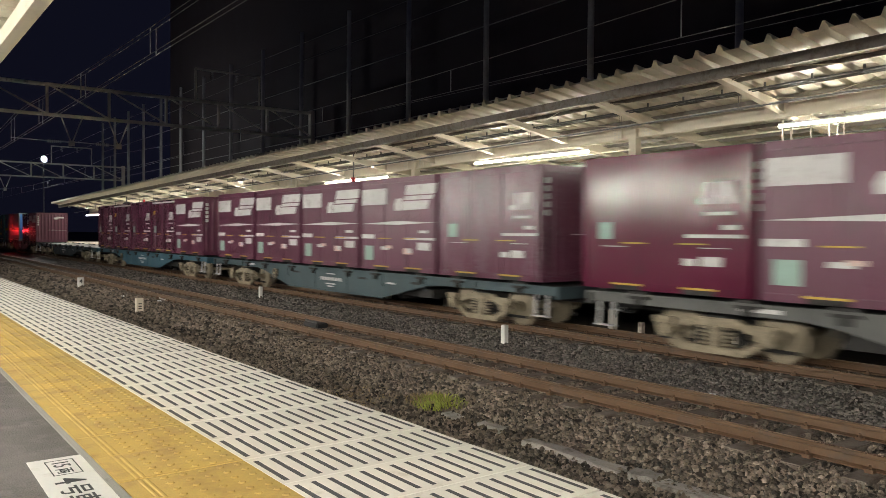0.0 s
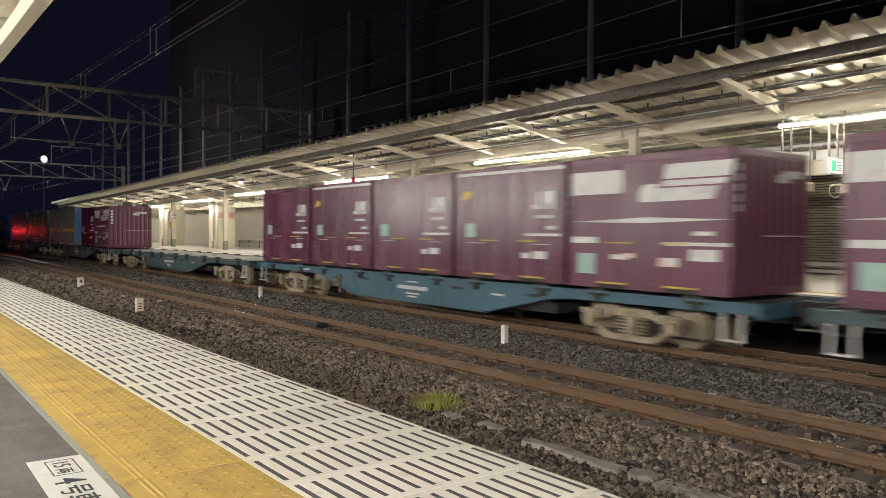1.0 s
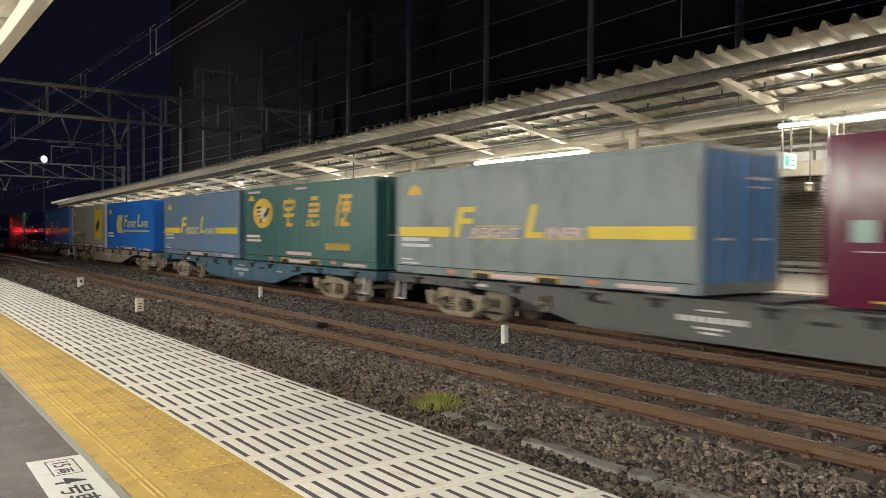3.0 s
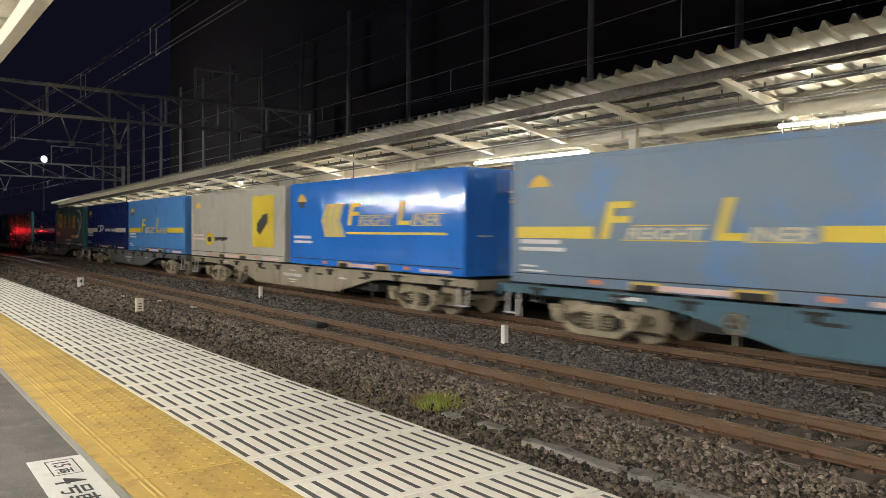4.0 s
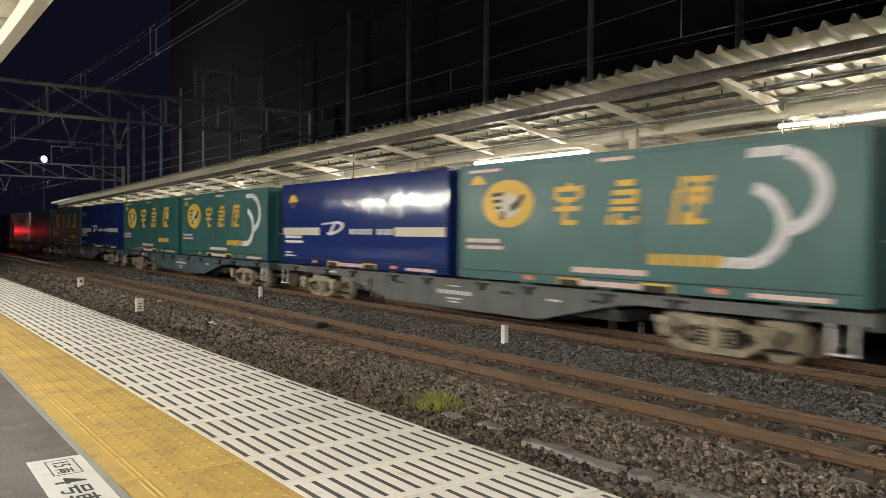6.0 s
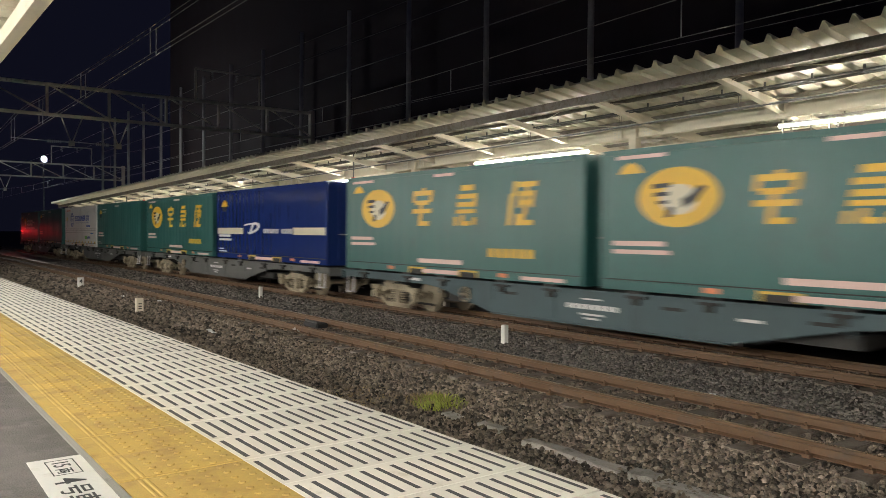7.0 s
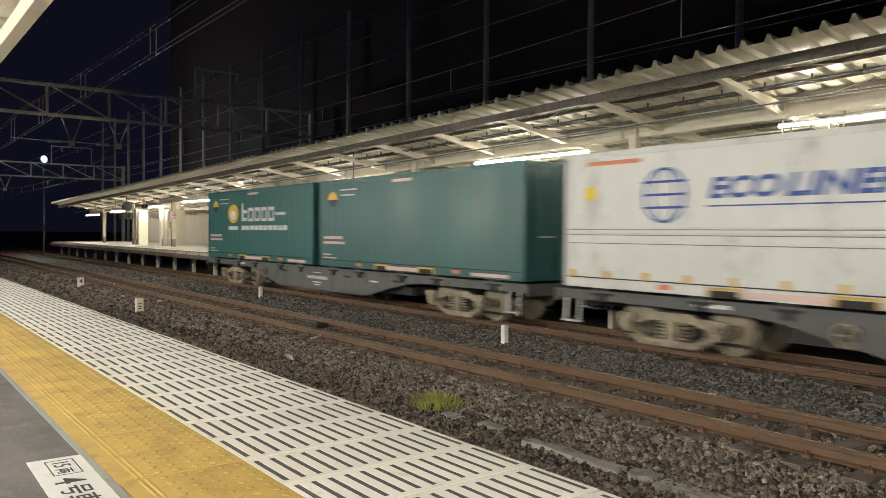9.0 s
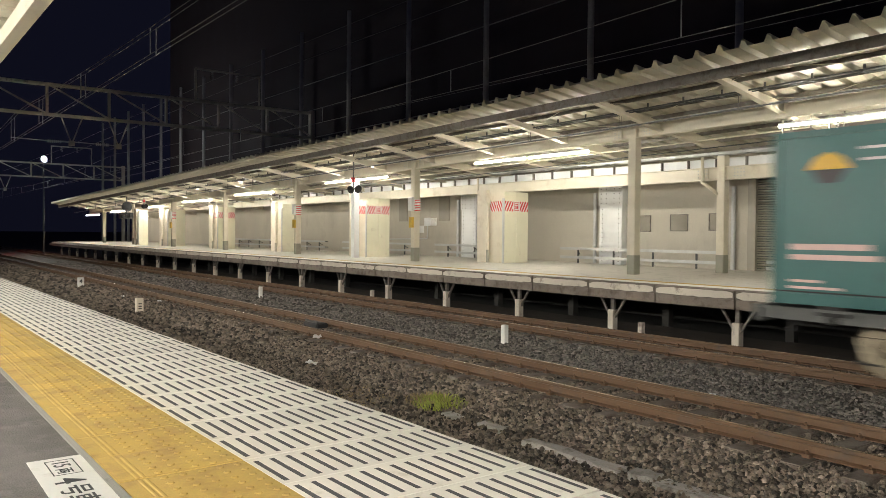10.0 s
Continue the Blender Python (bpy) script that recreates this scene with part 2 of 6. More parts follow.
RAIL = [(-0.0325, 0.0), (0.0325, 0.0), (0.0325, -0.036), (0.009, -0.048), (0.009, -0.125), (0.0625, -0.142), (0.0625, -0.153), (-0.0625, -0.153), (-0.0625, -0.142), (-0.009, -0.125), (-0.009, -0.048), (-0.0325, -0.036)]


def build_track(name, cx, label, shiny):
    track = thing(name, pose(cx, 0, 0), label, "railway track", kind="structure")
    for sx in (-0.566, 0.566):
        bm = B()
        prism(bm, [(x + sx, z) for x, z in RAIL], "y", -30, 160)
        rail = part("rail", bm, M_RAIL, track, "rust-brown steel rail")
        bm = B()
        box(bm, sx - shiny, sx + shiny, -30, 160, 0.0, 0.0015)
        part("running_surface", bm, M_RAILTOP, rail, "polished strip on the rail head")
    bm = B()
    box(bm, -1.0, 1.0, -0.12, 0.12, -0.33, -0.155)
    sleeper = mesh_of("sleeper", bm, M_SLEEPER, bevel=0.012)
    bm = B()
    for sx in (-0.566, 0.566):
        for d in (-0.095, 0.095):
            box(bm, sx + d - 0.035, sx + d + 0.035, -0.04, 0.04, -0.155, -0.118)
            tube(bm, (sx + d, 0, -0.12), (sx + d, 0, -0.085), 0.016, 6)
    clip = mesh_of("rail_fastening", bm, M_RAIL)
    for i in range(135):
        y = -4 + 0.61 * i
        s = same("sleeper", sleeper, track, pose(0, y, 0))
        same("rail_fastening", clip, s)


build_ground()
build_track("track_near", TRACK_A, "rusty narrow-gauge track in brown ballast", 0.016)
build_track("track_far", TRACK_B, "narrow-gauge track under the freight train", 0.012)

# ---- near platform ----
PLAT = pose(0, 0, 0, 0, 0, 0.43)
SLAB = 0.487


def build_near_platform():
    plat = thing("platform_near", PLAT, "station platform edge with white grip slabs and yellow tactile paving", "platform", kind="structure")
    bm = B()
    box(bm, -9, 2.80, -40, 90, -0.9, 0.785)
    part("platform_body", bm, M_CONC, plat, "concrete platform body")
    bm = B()
    box(bm, -9, 0.945, -40, 90, 0.785, 0.848)
    part("asphalt_surface", bm, M_ASPHALT, plat, "dark grey worn asphalt")
    bm = B()
    for i in range(50):
        box(bm, 0.948, 0.990, -14 + 2.0 * i, -14 + 2.0 * i + 1.994, 0.785, 0.850)
    part("kerb_strip", bm, M_KERB, plat, "narrow grey concrete strip", bevel=0.004)
    # white slab with thirteen open slots, dark strip beneath
    w, n = 1.204, 13
    bm = B()
    step = w / n
    y0, y1 = 0.005, SLAB - 0.005
    box(bm, 0.003, w - 0.003, y0, y0 + 0.042, 0.790, 0.85)
    box(bm, 0.003, w - 0.003, y1 - 0.042, y1, 0.790, 0.85)
    for i in range(n + 1):
        a = 0.003 if i == 0 else (i - 0.5) * step + 0.0155
        b = w - 0.003 if i == n else (i + 0.5) * step - 0.0155
        box(bm, a, b, y0 + 0.042, y1 - 0.042, 0.790, 0.85)
    bmesh.ops.remove_doubles(bm, verts=list(bm.verts), dist=1e-5)
    slab = mesh_of("slab", bm, M_TILE)
    bm = B()
    box(bm, 0.02, w - 0.02, 0.03, SLAB - 0.03, 0.788, 0.8488)
    strip = mesh_of("grip_strip", bm, M_SLOT)
    bm = B()
    yw = 0.642
    box(bm, 0.002, yw, 0.0025, SLAB - 0.0025, 0.789, 0.849)
    for i in range(5):
        for j in range(5):
            tube(bm, (0.205 + 0.096 * i, SLAB * (j + 0.5) / 5, 0.849), (0.205 + 0.096 * i, SLAB * (j + 0.5) / 5, 0.8545), 0.020, 10, 0.014)
    for rx in (0.095, 0.125):
        prism(bm, [(rx - 0.011, 0.849), (rx + 0.011, 0.849), (rx + 0.005, 0.852), (rx - 0.005, 0.852)], "y", 0.006, SLAB - 0.006)
    tact = mesh_of("tactile_slab", bm, M_YELLOW)
    rng = random.Random(4)
    for i in range(-40, 110):
        y = 3.425 + SLAB * i
        dz, tilt = rng.uniform(-0.0012, 0.0012), rng.uniform(-0.06, 0.06)
        s = same("slab", slab, plat, pose(1.634, y, dz, 0, 0, tilt))
        same("grip_strip", strip, s)
        same("tactile_slab", tact, plat, pose(0.993, y, dz * 0.8, 0, 0, tilt * 0.5))


def text_mesh(body, size, material, name, bold=0.006):
    cu = bpy.data.curves.new(name, "FONT")
    cu.body, cu.size, cu.extrude = body, size, 0.0008
    cu.offset = bold * size
    ob = bpy.data.objects.new(name, cu)
    scene.collection.objects.link(ob)
    bpy.context.view_layer.update()
    me = bpy.data.meshes.new_from_object(ob.evaluated_get(bpy.context.evaluated_depsgraph_get()))
    bpy.data.objects.remove(ob)
    me.materials.clear()
    me.materials.append(material)
    return me


def build_floor_sign():
    sign = thing("floor_sign", PLAT @ pose(0.685, 4.535, 0.8485, 0, 0, -90.5), "white adhesive boarding-position sign with black lettering on the asphalt", "sign")
    bm = B()
    box(bm, 0, 1.0, 0, 0.265, 0, 0.002)
    part("sheet", bm, M_WHITE, sign)
    bm = B()
    a, b, c, d, w = 0.055, 0.335, 0.075, 0.215, 0.006
    for x0, x1, y0, y1 in ((a, b, c, c + w), (a, b, d - w, d), (a, a + w, c, d), (b - w, b, c, d)):
        box(bm, x0, x1, y0, y1, 0.002, 0.003)
    part("border", bm, M_BLACK, sign)
    for s, size, x, y in (("15", 0.115, 0.08, 0.105), ("両", 0.088, 0.222, 0.108), ("4", 0.20, 0.40, 0.06), ("号車", 0.155, 0.53, 0.07)):
        same("lettering", text_mesh(s, size, M_BLACK, "lettering"), sign, pose(x, y, 0.003))


build_near_platform()
build_floor_sign()


SAG = 0.0165               # the canopy falls away along the line


def sag(bm, k=SAG):
    for v in bm.verts:
        v.co.z -= k * (v.co.y - 8.0)
    return bm


def roof_z(x):
    return 5.78 - 0.125 * (x - 13.9)


RIB = [(0.0, 0.0), (0.345, 0.0), (0.425, 0.145), (0.475, 0.145)]


def folded_roof(bm, x0, x1, y0, y1, zf, thick=0.006):
    """Folded sheet with ribs across the platform."""
    period = 0.535
    for k in range(int((y1 - y0) / period)):
        pts = [(y0 + k * period + u, v) for u, v in RIB] + [(y0 + (k + 1) * period, 0.0)]
        for (a, u), (b, v) in zip(pts, pts[1:]):
            q = [bm.verts.new(p) for p in ((x0, a, zf(x0) + u), (x1, a, zf(x1) + u), (x1, b, zf(x1) + v), (x0, b, zf(x0) + v))]
            r = [bm.verts.new(p.co + Vector((0, 0, thick))) for p in q]
            bm.faces.new(q[::-1])
            bm.faces.new(r)
            bm.faces.new((q[0], q[3], r[3], r[0]))
            bm.faces.new((q[2], q[1], r[1], r[2]))


COLS = (-17.6, -7.0, 3.4, 14.2, 25.15, 35.7, 45.6, 55.7, 66.0, 76.0)


def hbeam(bm, a, b, w, h, t=0.02):
    """An H-section beam from a to b."""
    a, b = Vector(a), Vector(b)
    m = Matrix.Translation(a) @ (b - a).to_track_quat("Y", "Z").to_matrix().to_4x4()
    n = (b - a).length
    box(bm, -w / 2, w / 2, 0, n, h / 2 - t, h / 2, m)
    box(bm, -w / 2, w / 2, 0, n, -h / 2, -h / 2 + t, m)
    box(bm, -t / 2, t / 2, 0, n, -h / 2 + t, h / 2 - t, m)


def build_far_canopy():
    can = thing("canopy", pose(0, 0, 0), "cream steel platform canopy with a folded sheet roof", "canopy", kind="structure")
    bm = B()
    folded_roof(bm, 13.9, 22.8, -19.61, 82.0, lambda x: roof_z(x) + 0.07)
    part("roof", sag(bm), M_ROOF, can, "cream folded metal roof sheets")
    bm = B()
    prism(bm, [(14.62, 5.50), (14.74, 5.50), (14.74, 5.53), (14.65, 5.53), (14.65, 5.70), (14.62, 5.72)], "y", -19.4, 82.0)
    part("edge_channel", sag(bm), M_GUTTER, can, "weathered grey edge channel")
    for x in (15.55, 16.45, 17.25, 18.4, 19.35, 20.3, 21.6):
        bm = B()
        z = roof_z(x) + 0.06
        prism(bm, [(x - 0.05, z), (x + 0.05, z), (x + 0.05, z - 0.012), (x - 0.03, z - 0.012), (x - 0.03, z - 0.10), (x - 0.05, z - 0.10)], "y", -19.4, 82.0)
        part("purlin", sag(bm), M_GUTTER, can, "dark steel purlin")
    ys = [(a + b) / 2 for a, b in zip(COLS, COLS[1:])]
    for y in [13.3 + 3.52 * k for k in range(-9, 19)]:
        bm = B()
        prism(bm, [(14.66, roof_z(14.66) - 0.04), (22.7, roof_z(22.7) - 0.04), (22.7, roof_z(22.7) - 0.24), (17.6, roof_z(17.6) - 0.30), (14.66, roof_z(14.66) - 0.15)], "y", y - 0.012, y + 0.012)
        prism(bm, [(14.66, roof_z(14.66) - 0.15), (17.6, roof_z(17.6) - 0.30), (22.7, roof_z(22.7) - 0.24), (22.7, roof_z(22.7) - 0.26), (17.6, roof_z(17.6) - 0.32), (14.66, roof_z(14.66) - 0.17)], "y", y - 0.09, y + 0.09)
        part("rafter", sag(bm), M_CREAM, can, "tapered cream steel rafter")
    bm = B()
    hbeam(bm, (17.45, -19.4, 5.14), (17.45, 82.0, 5.14), 0.2, 0.42)
    part("main_beam", sag(bm), M_CREAM, can, "long cream main beam")
    # bolted splices on the main beam beside each column
    for y in COLS:
        for d in (-0.55, 0.55):
            bm = B()
            box(bm, 17.335, 17.347, y + d - 0.16, y + d + 0.16, 4.95, 5.33)
            sp = part("splice_plate", sag(bm), M_CREAM, can, "bolted splice plate")
            bm = B()
            for a in (-0.11, -0.05, 0.05, 0.11):
                for z in (5.00, 5.07, 5.14, 5.21, 5.28):
                    tube(bm, (17.318, y + d + a, z), (17.335, y + d + a, z), 0.012, 6)
            part("bolt_heads", sag(bm), M_GALV, sp)
    for y in COLS:
        bm = B()
        z0 = FAR_Z + 0.55
        box(bm, 17.32, 17.58, y - 0.13, y + 0.13, z0, 5.2 - SAG * (y - 8))
        col = part("column", bm, M_CREAM, can, "cream box column", bevel=0.012)
        bm = B()
        box(bm, 17.317, 17.583, y - 0.133, y + 0.133, FAR_Z, z0)
        part("column_foot", bm, M_CREAM_LOW, col, "grey-green painted foot", bevel=0.012)
    # hanger rods and cable tray under the purlins
    bm = B()
    box(bm, 16.0, 16.03, -9.4, 82.0, 5.02, 5.05)
    part("conduit", sag(bm), M_DARKSTEEL, can, "dark cable conduit")
    # pipes clipped under the purlins
    for x, z, r, m in ((15.95, 5.42, 0.022, M_DARKSTEEL), (16.08, 5.40, 0.016, M_DARKSTEEL), (16.75, 5.20, 0.018, M_GALV), (16.86, 5.18, 0.012, M_GUTTER), (18.9, 4.86, 0.022, M_CREAM), (19.6, 4.72, 0.018, M_DARKSTEEL)):
        bm = B()
        tube(bm, (x, -19.4, z), (x, 76.0, z), r, 7)
        part("pipe", sag(bm), m, can, "thin service pipe under the roof", smooth=True)
    for k in range(44):
        y = 3.0 + 1.07 * k
        bm = B()
        box(bm, 15.90, 16.13, y - 0.035, y + 0.035, 5.375, 5.40)
        box(bm, 16.0, 16.03, y - 0.02, y + 0.02, 5.40, 5.55)
        part("pipe_clip", sag(bm), M_DARKSTEEL, can)
    # ladder tray with grey cables over the inner girder
    for x in (20.02, 20.36):
        bm = B()
        box(bm, x - 0.012, x + 0.012, -9.4, 70, 4.47, 4.54)
        part("tray_rail", bm, M_GALV, can, "galvanised cable tray rail")
    for k in range(46):
        y = 4.0 + 1.05 * k
        bm = B()
        box(bm, 20.03, 20.35, y - 0.02, y + 0.02, 4.475, 4.50)
        part("tray_rung", bm, M_GALV, can)
    for k in range(4):
        bm = B()
        x = 20.08 + 0.075 * k
        tube(bm, (x, -9.4, 4.53), (x, 70, 4.53), 0.028, 7)
        part("tray_cable", bm, M_RIBBED if k % 2 else M_GALV, can, "cable in the tray", smooth=True)
    for i in range(24):
        y = -4 + 3.5 * i
        bm = B()
        tube(bm, (16.015, y, 5.05), (16.015, y, 5.50), 0.008, 6)
        tube(bm, (16.015, y + 0.07, 5.05), (16.015, y + 0.07, 5.50), 0.008, 6)
        part("hanger", sag(bm), M_DARKSTEEL, can)
    for i in range(len(ys)):
        bm = B()
        a, b = COLS[i], ys[i]
        for p, q in (((14.8, a), (17.3, b)), ((17.3, a), (14.8, b)), ((14.8, b), (17.3, COLS[i + 1])), ((17.3, b), (14.8, COLS[i + 1]))):
            tube(bm, (p[0], p[1], roof_z(p[0]) - 0.08), (q[0], q[1], roof_z(q[0]) - 0.08), 0.009, 5)
        part("tie_rod", sag(bm), M_CREAM, can, "thin cross bracing rods")
    # inner girder
    bm = B()
    hbeam(bm, (20.5, -19.4, 3.945), (20.5, 70, 3.945), 0.22, 0.40)
    g = part("girder", bm, M_CREAM, can, "cream plate girder")
    bm = B()
    box(bm, 20.62, 20.63, -9.4, 70, 4.15, 4.42)
    part("girder_web", bm, M_WHITESTEEL, g, "white plate strip above the girder")
    for i in range(76):
        bm = B()
        box(bm, 20.52, 20.615, -9.4 + 1.0 * i, -9.36 + 1.0 * i, 4.155, 4.415)
        part("stiffener", bm, M_GUTTER, g)
    for y in (2.6, 13.35):
        for d in (-0.62, 0.62):
            bm = B()
            box(bm, 20.372, 20.386, y + d - 0.2, y + d + 0.2, 3.80, 4.10)
            sp = part("splice_plate", bm, M_CREAM, g, "bolted splice plate")
            bm = B()
            for a in (-0.15, -0.05, 0.05, 0.15):
                for z in (3.85, 3.95, 4.05):
                    tube(bm, (20.355, y + d + a, z), (20.372, y + d + a, z), 0.018, 6)
            part("bolt_heads", bm, M_GALV, sp)
        bm = B()
        box(bm, 20.37, 20.63, y - 0.13, y + 0.13, FAR_Z + 0.55, 4.6)
        col = part("column", bm, M_CREAM, can, "cream box column", bevel=0.012)
        bm = B()
        box(bm, 20.367, 20.633, y - 0.133, y + 0.133, FAR_Z, FAR_Z + 0.55)
        part("column_foot", bm, M_CREAM_LOW, col, "grey-green painted foot", bevel=0.012)
        bm = B()
        tube(bm, (20.25, y + 0.55, 4.45), (20.25, y + 0.55, 3.70), 0.05, 10)
        tube(bm, (20.25, y + 0.55, 3.70), (20.40, y + 0.10, 3.32), 0.05, 10)
        ball(bm, (20.25, y + 0.55, 3.70), 0.055, 10, 6)
        part("downpipe", bm, M_CREAM, can, "cream rain downpipe", smooth=True)


def tube_light(y0, x=15.3, z=4.24, top=5.75, length=2.37, lit=None, wide=0.035):
    t = thing("tube_light", pose(x, y0, z), "lit fluorescent tube light under the canopy", "lamp", "tube lights")
    bm = B()
    prism(bm, [(-wide, 0.040), (wide, 0.040), (wide * 0.8, 0.085), (-wide * 0.8, 0.085)], "y", 0.02, length - 0.02)
    part("housing", bm, M_WHITE, t, "white sheet metal housing", bevel=0.006)
    bm = B()
    tube(bm, (0, 0.03, 0.005), (0, length - 0.03, 0.005), 0.030, 10)
    part("fluorescent_tube", bm, lit or M_TUBE, t, "glowing white tube", smooth=True)
    for y in (0.25, length - 0.25):
        bm = B()
        tube(bm, (0, y, 0.085), (0, y, top - z), 0.008, 6)
        part("drop_rod", bm, M_CREAM, t)
    return t


def build_far_platform():
    plat = thing("platform_far", pose(0, 0, 0), "opposite station platform on concrete posts with a stained edge", "platform", kind="structure")
    bm = B()
    box(bm, 14.18, 23.2, -30, 84, 0.60, 0.80)
    part("platform_slab", bm, M_CONC, plat, "stained concrete platform slab")
    bm = B()
    box(bm, 14.55, 23.2, -30, 84, 0.80, FAR_Z)
    part("paving", bm, M_PAVE, plat, "pale worn paving")
    # edge blocks of dark concrete, each with a flaking pale painted face
    rng = random.Random(8)
    bm = B()
    box(bm, 14.12, 14.545, 0.012, 1.978, 0.765, FAR_Z + 0.004)
    block = mesh_of("coping_block", bm, M_CONC, bevel=0.012)
    faces = []
    for k in range(5):
        low, high = [], []
        for q in range(15):
            u = 0.045 + 1.90 * q / 14
            end = 0.025 if q in (0, 14) else 0.0
            low.append((u, 0.780 + end + rng.uniform(-0.006, 0.012)))
            high.append((u, 0.940 - end - rng.choice((0.0, 0.004, 0.012, 0.03)) * rng.random()))
        bm = B()
        prism(bm, low + high[::-1], "x", 14.110, 14.122)
        faces.append(mesh_of("painted_face", bm, M_COPING))
    for i in range(56):
        b = same("coping_block", block, plat, pose(rng.uniform(-0.006, 0.006), 14.857 - 1.99 * 22 + 1.99 * i, 0))
        same("painted_face", faces[rng.randrange(5)], b, None, "pale flaking painted face")
    bm = B()
    for i in range(56):
        y = 14.857 - 1.99 * 22 + 1.99 * i
        box(bm, 14.135, 14.3, y + 0.02, y + 1.97, 0.565, 0.76)
    bmesh.ops.remove_doubles(bm, verts=list(bm.verts), dist=1e-5)
    part("edge_beam", bm, M_EDGE, plat, "grey-brown stained concrete edge beam", bevel=0.008)
    bm = B()
    box(bm, 15.1, 15.36, -30, 84, FAR_Z, FAR_Z + 0.005)
    part("tactile_strip", bm, M_YELLOW, plat, "yellow tactile strip")
    bm = B()
    box(bm, 14.57, 15.08, -30, 84, FAR_Z, FAR_Z + 0.004)
    part("grip_paving", bm, M_TILE, plat, "off-white grip paving along the edge")
    # added wall, coloured near black in place of the shade under the slab
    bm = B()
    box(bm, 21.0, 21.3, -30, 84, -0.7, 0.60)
    part("under_wall", bm, M_SOIL_SHADE, plat, "added dark wall standing in for deep shade under the platform")
    for i in range(26):
        y = 9.23 - 3.43 * 4 + 3.43 * i
        bm = B()
        box(bm, 14.70, 14.88, y - 0.09, y + 0.09, -0.55, 0.22)
        p = part("support_post", bm, M_COPING, plat, "pale concrete post under the platform", bevel=0.01)
        bm = B()
        bar(bm, (14.80, y - 0.06, 0.02), (14.80, y - 0.42, 0.56), 0.05, 0.05)
        bar(bm, (14.80, y + 0.06, 0.02), (14.80, y + 0.42, 0.56), 0.05, 0.05)
        box(bm, 14.77, 14.85, y - 0.05, y + 0.05, 0.22, 0.60)
        part("brace", bm, M_GUTTER, p, "rusty steel brace")
        # inner posts take the same dark colour instead of real shade
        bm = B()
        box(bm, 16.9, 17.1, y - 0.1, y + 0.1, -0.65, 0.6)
        part("inner_post", bm, M_SOIL_SHADE, plat)


def build_back_wall():
    wall = thing("wall_back", pose(0, 0, 0), "beige rendered wall along the back of the opposite platform", "wall", kind="structure")
    bm = B()
    box(bm, 22.9, 23.2, 13.98, 84, FAR_Z - 0.2, 6.0)
    box(bm, 22.9, 23.2, -12, 13.98, 3.92, 6.0)
    box(bm, 22.9, 23.2, -12, 1.5, FAR_Z - 0.2, 3.92)
    part("wall_face", bm, M_WALL, wall, "beige stained render")
    sh = thing("roller_shutter", pose(0, 0, 0), "closed taupe metal roller shutter in the platform wall", "shutter")
    for i in range(37):
        bm = B()
        z = FAR_Z + 0.08 * i
        prism(bm, [(23.0, z), (23.03, z), (23.03, z + 0.062), (23.0, z + 0.062), (22.955, z + 0.055), (22.935, z + 0.035), (22.955, z + 0.012)], "y", 1.55, 13.7)
        part("slat", bm, M_SHUTTER, sh)
    # black sheet added behind the slats, its colour replacing shade in their gaps
    bm = B()
    box(bm, 23.04, 23.08, 1.5, 13.98, FAR_Z - 0.1, 3.92)
    part("shutter_backing", bm, M_BLACK, sh, "black sheet standing in for shade in the slat gaps")
    bm = B()
    box(bm, 22.88, 23.0, 13.7, 13.98, FAR_Z, 3.92)
    part("guide_rail", bm, M_SHUTTER, sh, "dark guide rail")
    for y0, y1, z0, z1 in ((16.25, 17.0, 2.22, 2.82), (17.84, 18.5, 2.2, 2.8), (14.75, 15.42, 2.24, 2.84)):
        v = thing("wall_vent", pose(22.9, y0, z0), "square louvred ventilation grille in the wall", "vent", "wall vents")
        w, h = y1 - y0, z1 - z0
        bm = B()
        for a, b, c, d in ((0, w, 0, 0.03), (0, w, h - 0.03, h), (0, 0.03, 0.03, h - 0.03), (w - 0.03, w, 0.03, h - 0.03)):
            box(bm, -0.035, 0.0, a, b, c, d)
        part("vent_frame", bm, M_GUTTER, v)
        bm = B()
        for i in range(11):
            z = 0.035 + i * (h - 0.07) / 11
            prism(bm, [(-0.028, z), (-0.024, z), (-0.004, z + 0.05), (-0.008, z + 0.05)], "y", 0.03, w - 0.03)
        part("louvre", bm, M_SHUTTER, v)
    for y0, y1 in ((33.7, 34.5), (30.0, 30.9)):
        bm = B()
        box(bm, 22.86, 22.91, y0, y1, 2.7, 3.95)
        whole("wall_panel", bm, M_SHUTTER, "dark grey panel set in the wall", "panel", "dark wall panels", bevel=0.01)
    for y0, y1 in ((18.86, 20.16), (27.5, 28.8), (37.0, 38.3)):
        s = thing("steel_pillar", pose(22.6, y0, FAR_Z), "white bolted plate-steel pillar against the wall", "pillar", "bolted steel pillars")
        w = y1 - y0
        bm = B()
        box(bm, 0, 0.29, 0.1, w - 0.1, 0, 2.25)
        box(bm, -0.03, 0.29, 0.06, w - 0.06, 2.25, 3.0)
        part("pillar_body", bm, M_WHITESTEEL, s, bevel=0.01)
        bm = B()
        for i in range(12):
            for y in (0.25, w - 0.25):
                ball(bm, (0.0, y, 0.12 + 0.18 * i), 0.022, 6, 4)
        for i in range(4):
            for y in (0.2, 0.46, w - 0.46, w - 0.2):
                ball(bm, (-0.03, y, 2.33 + 0.18 * i), 0.022, 6, 4)
        part("bolt", bm, M_GUTTER, s, "round bolt heads")


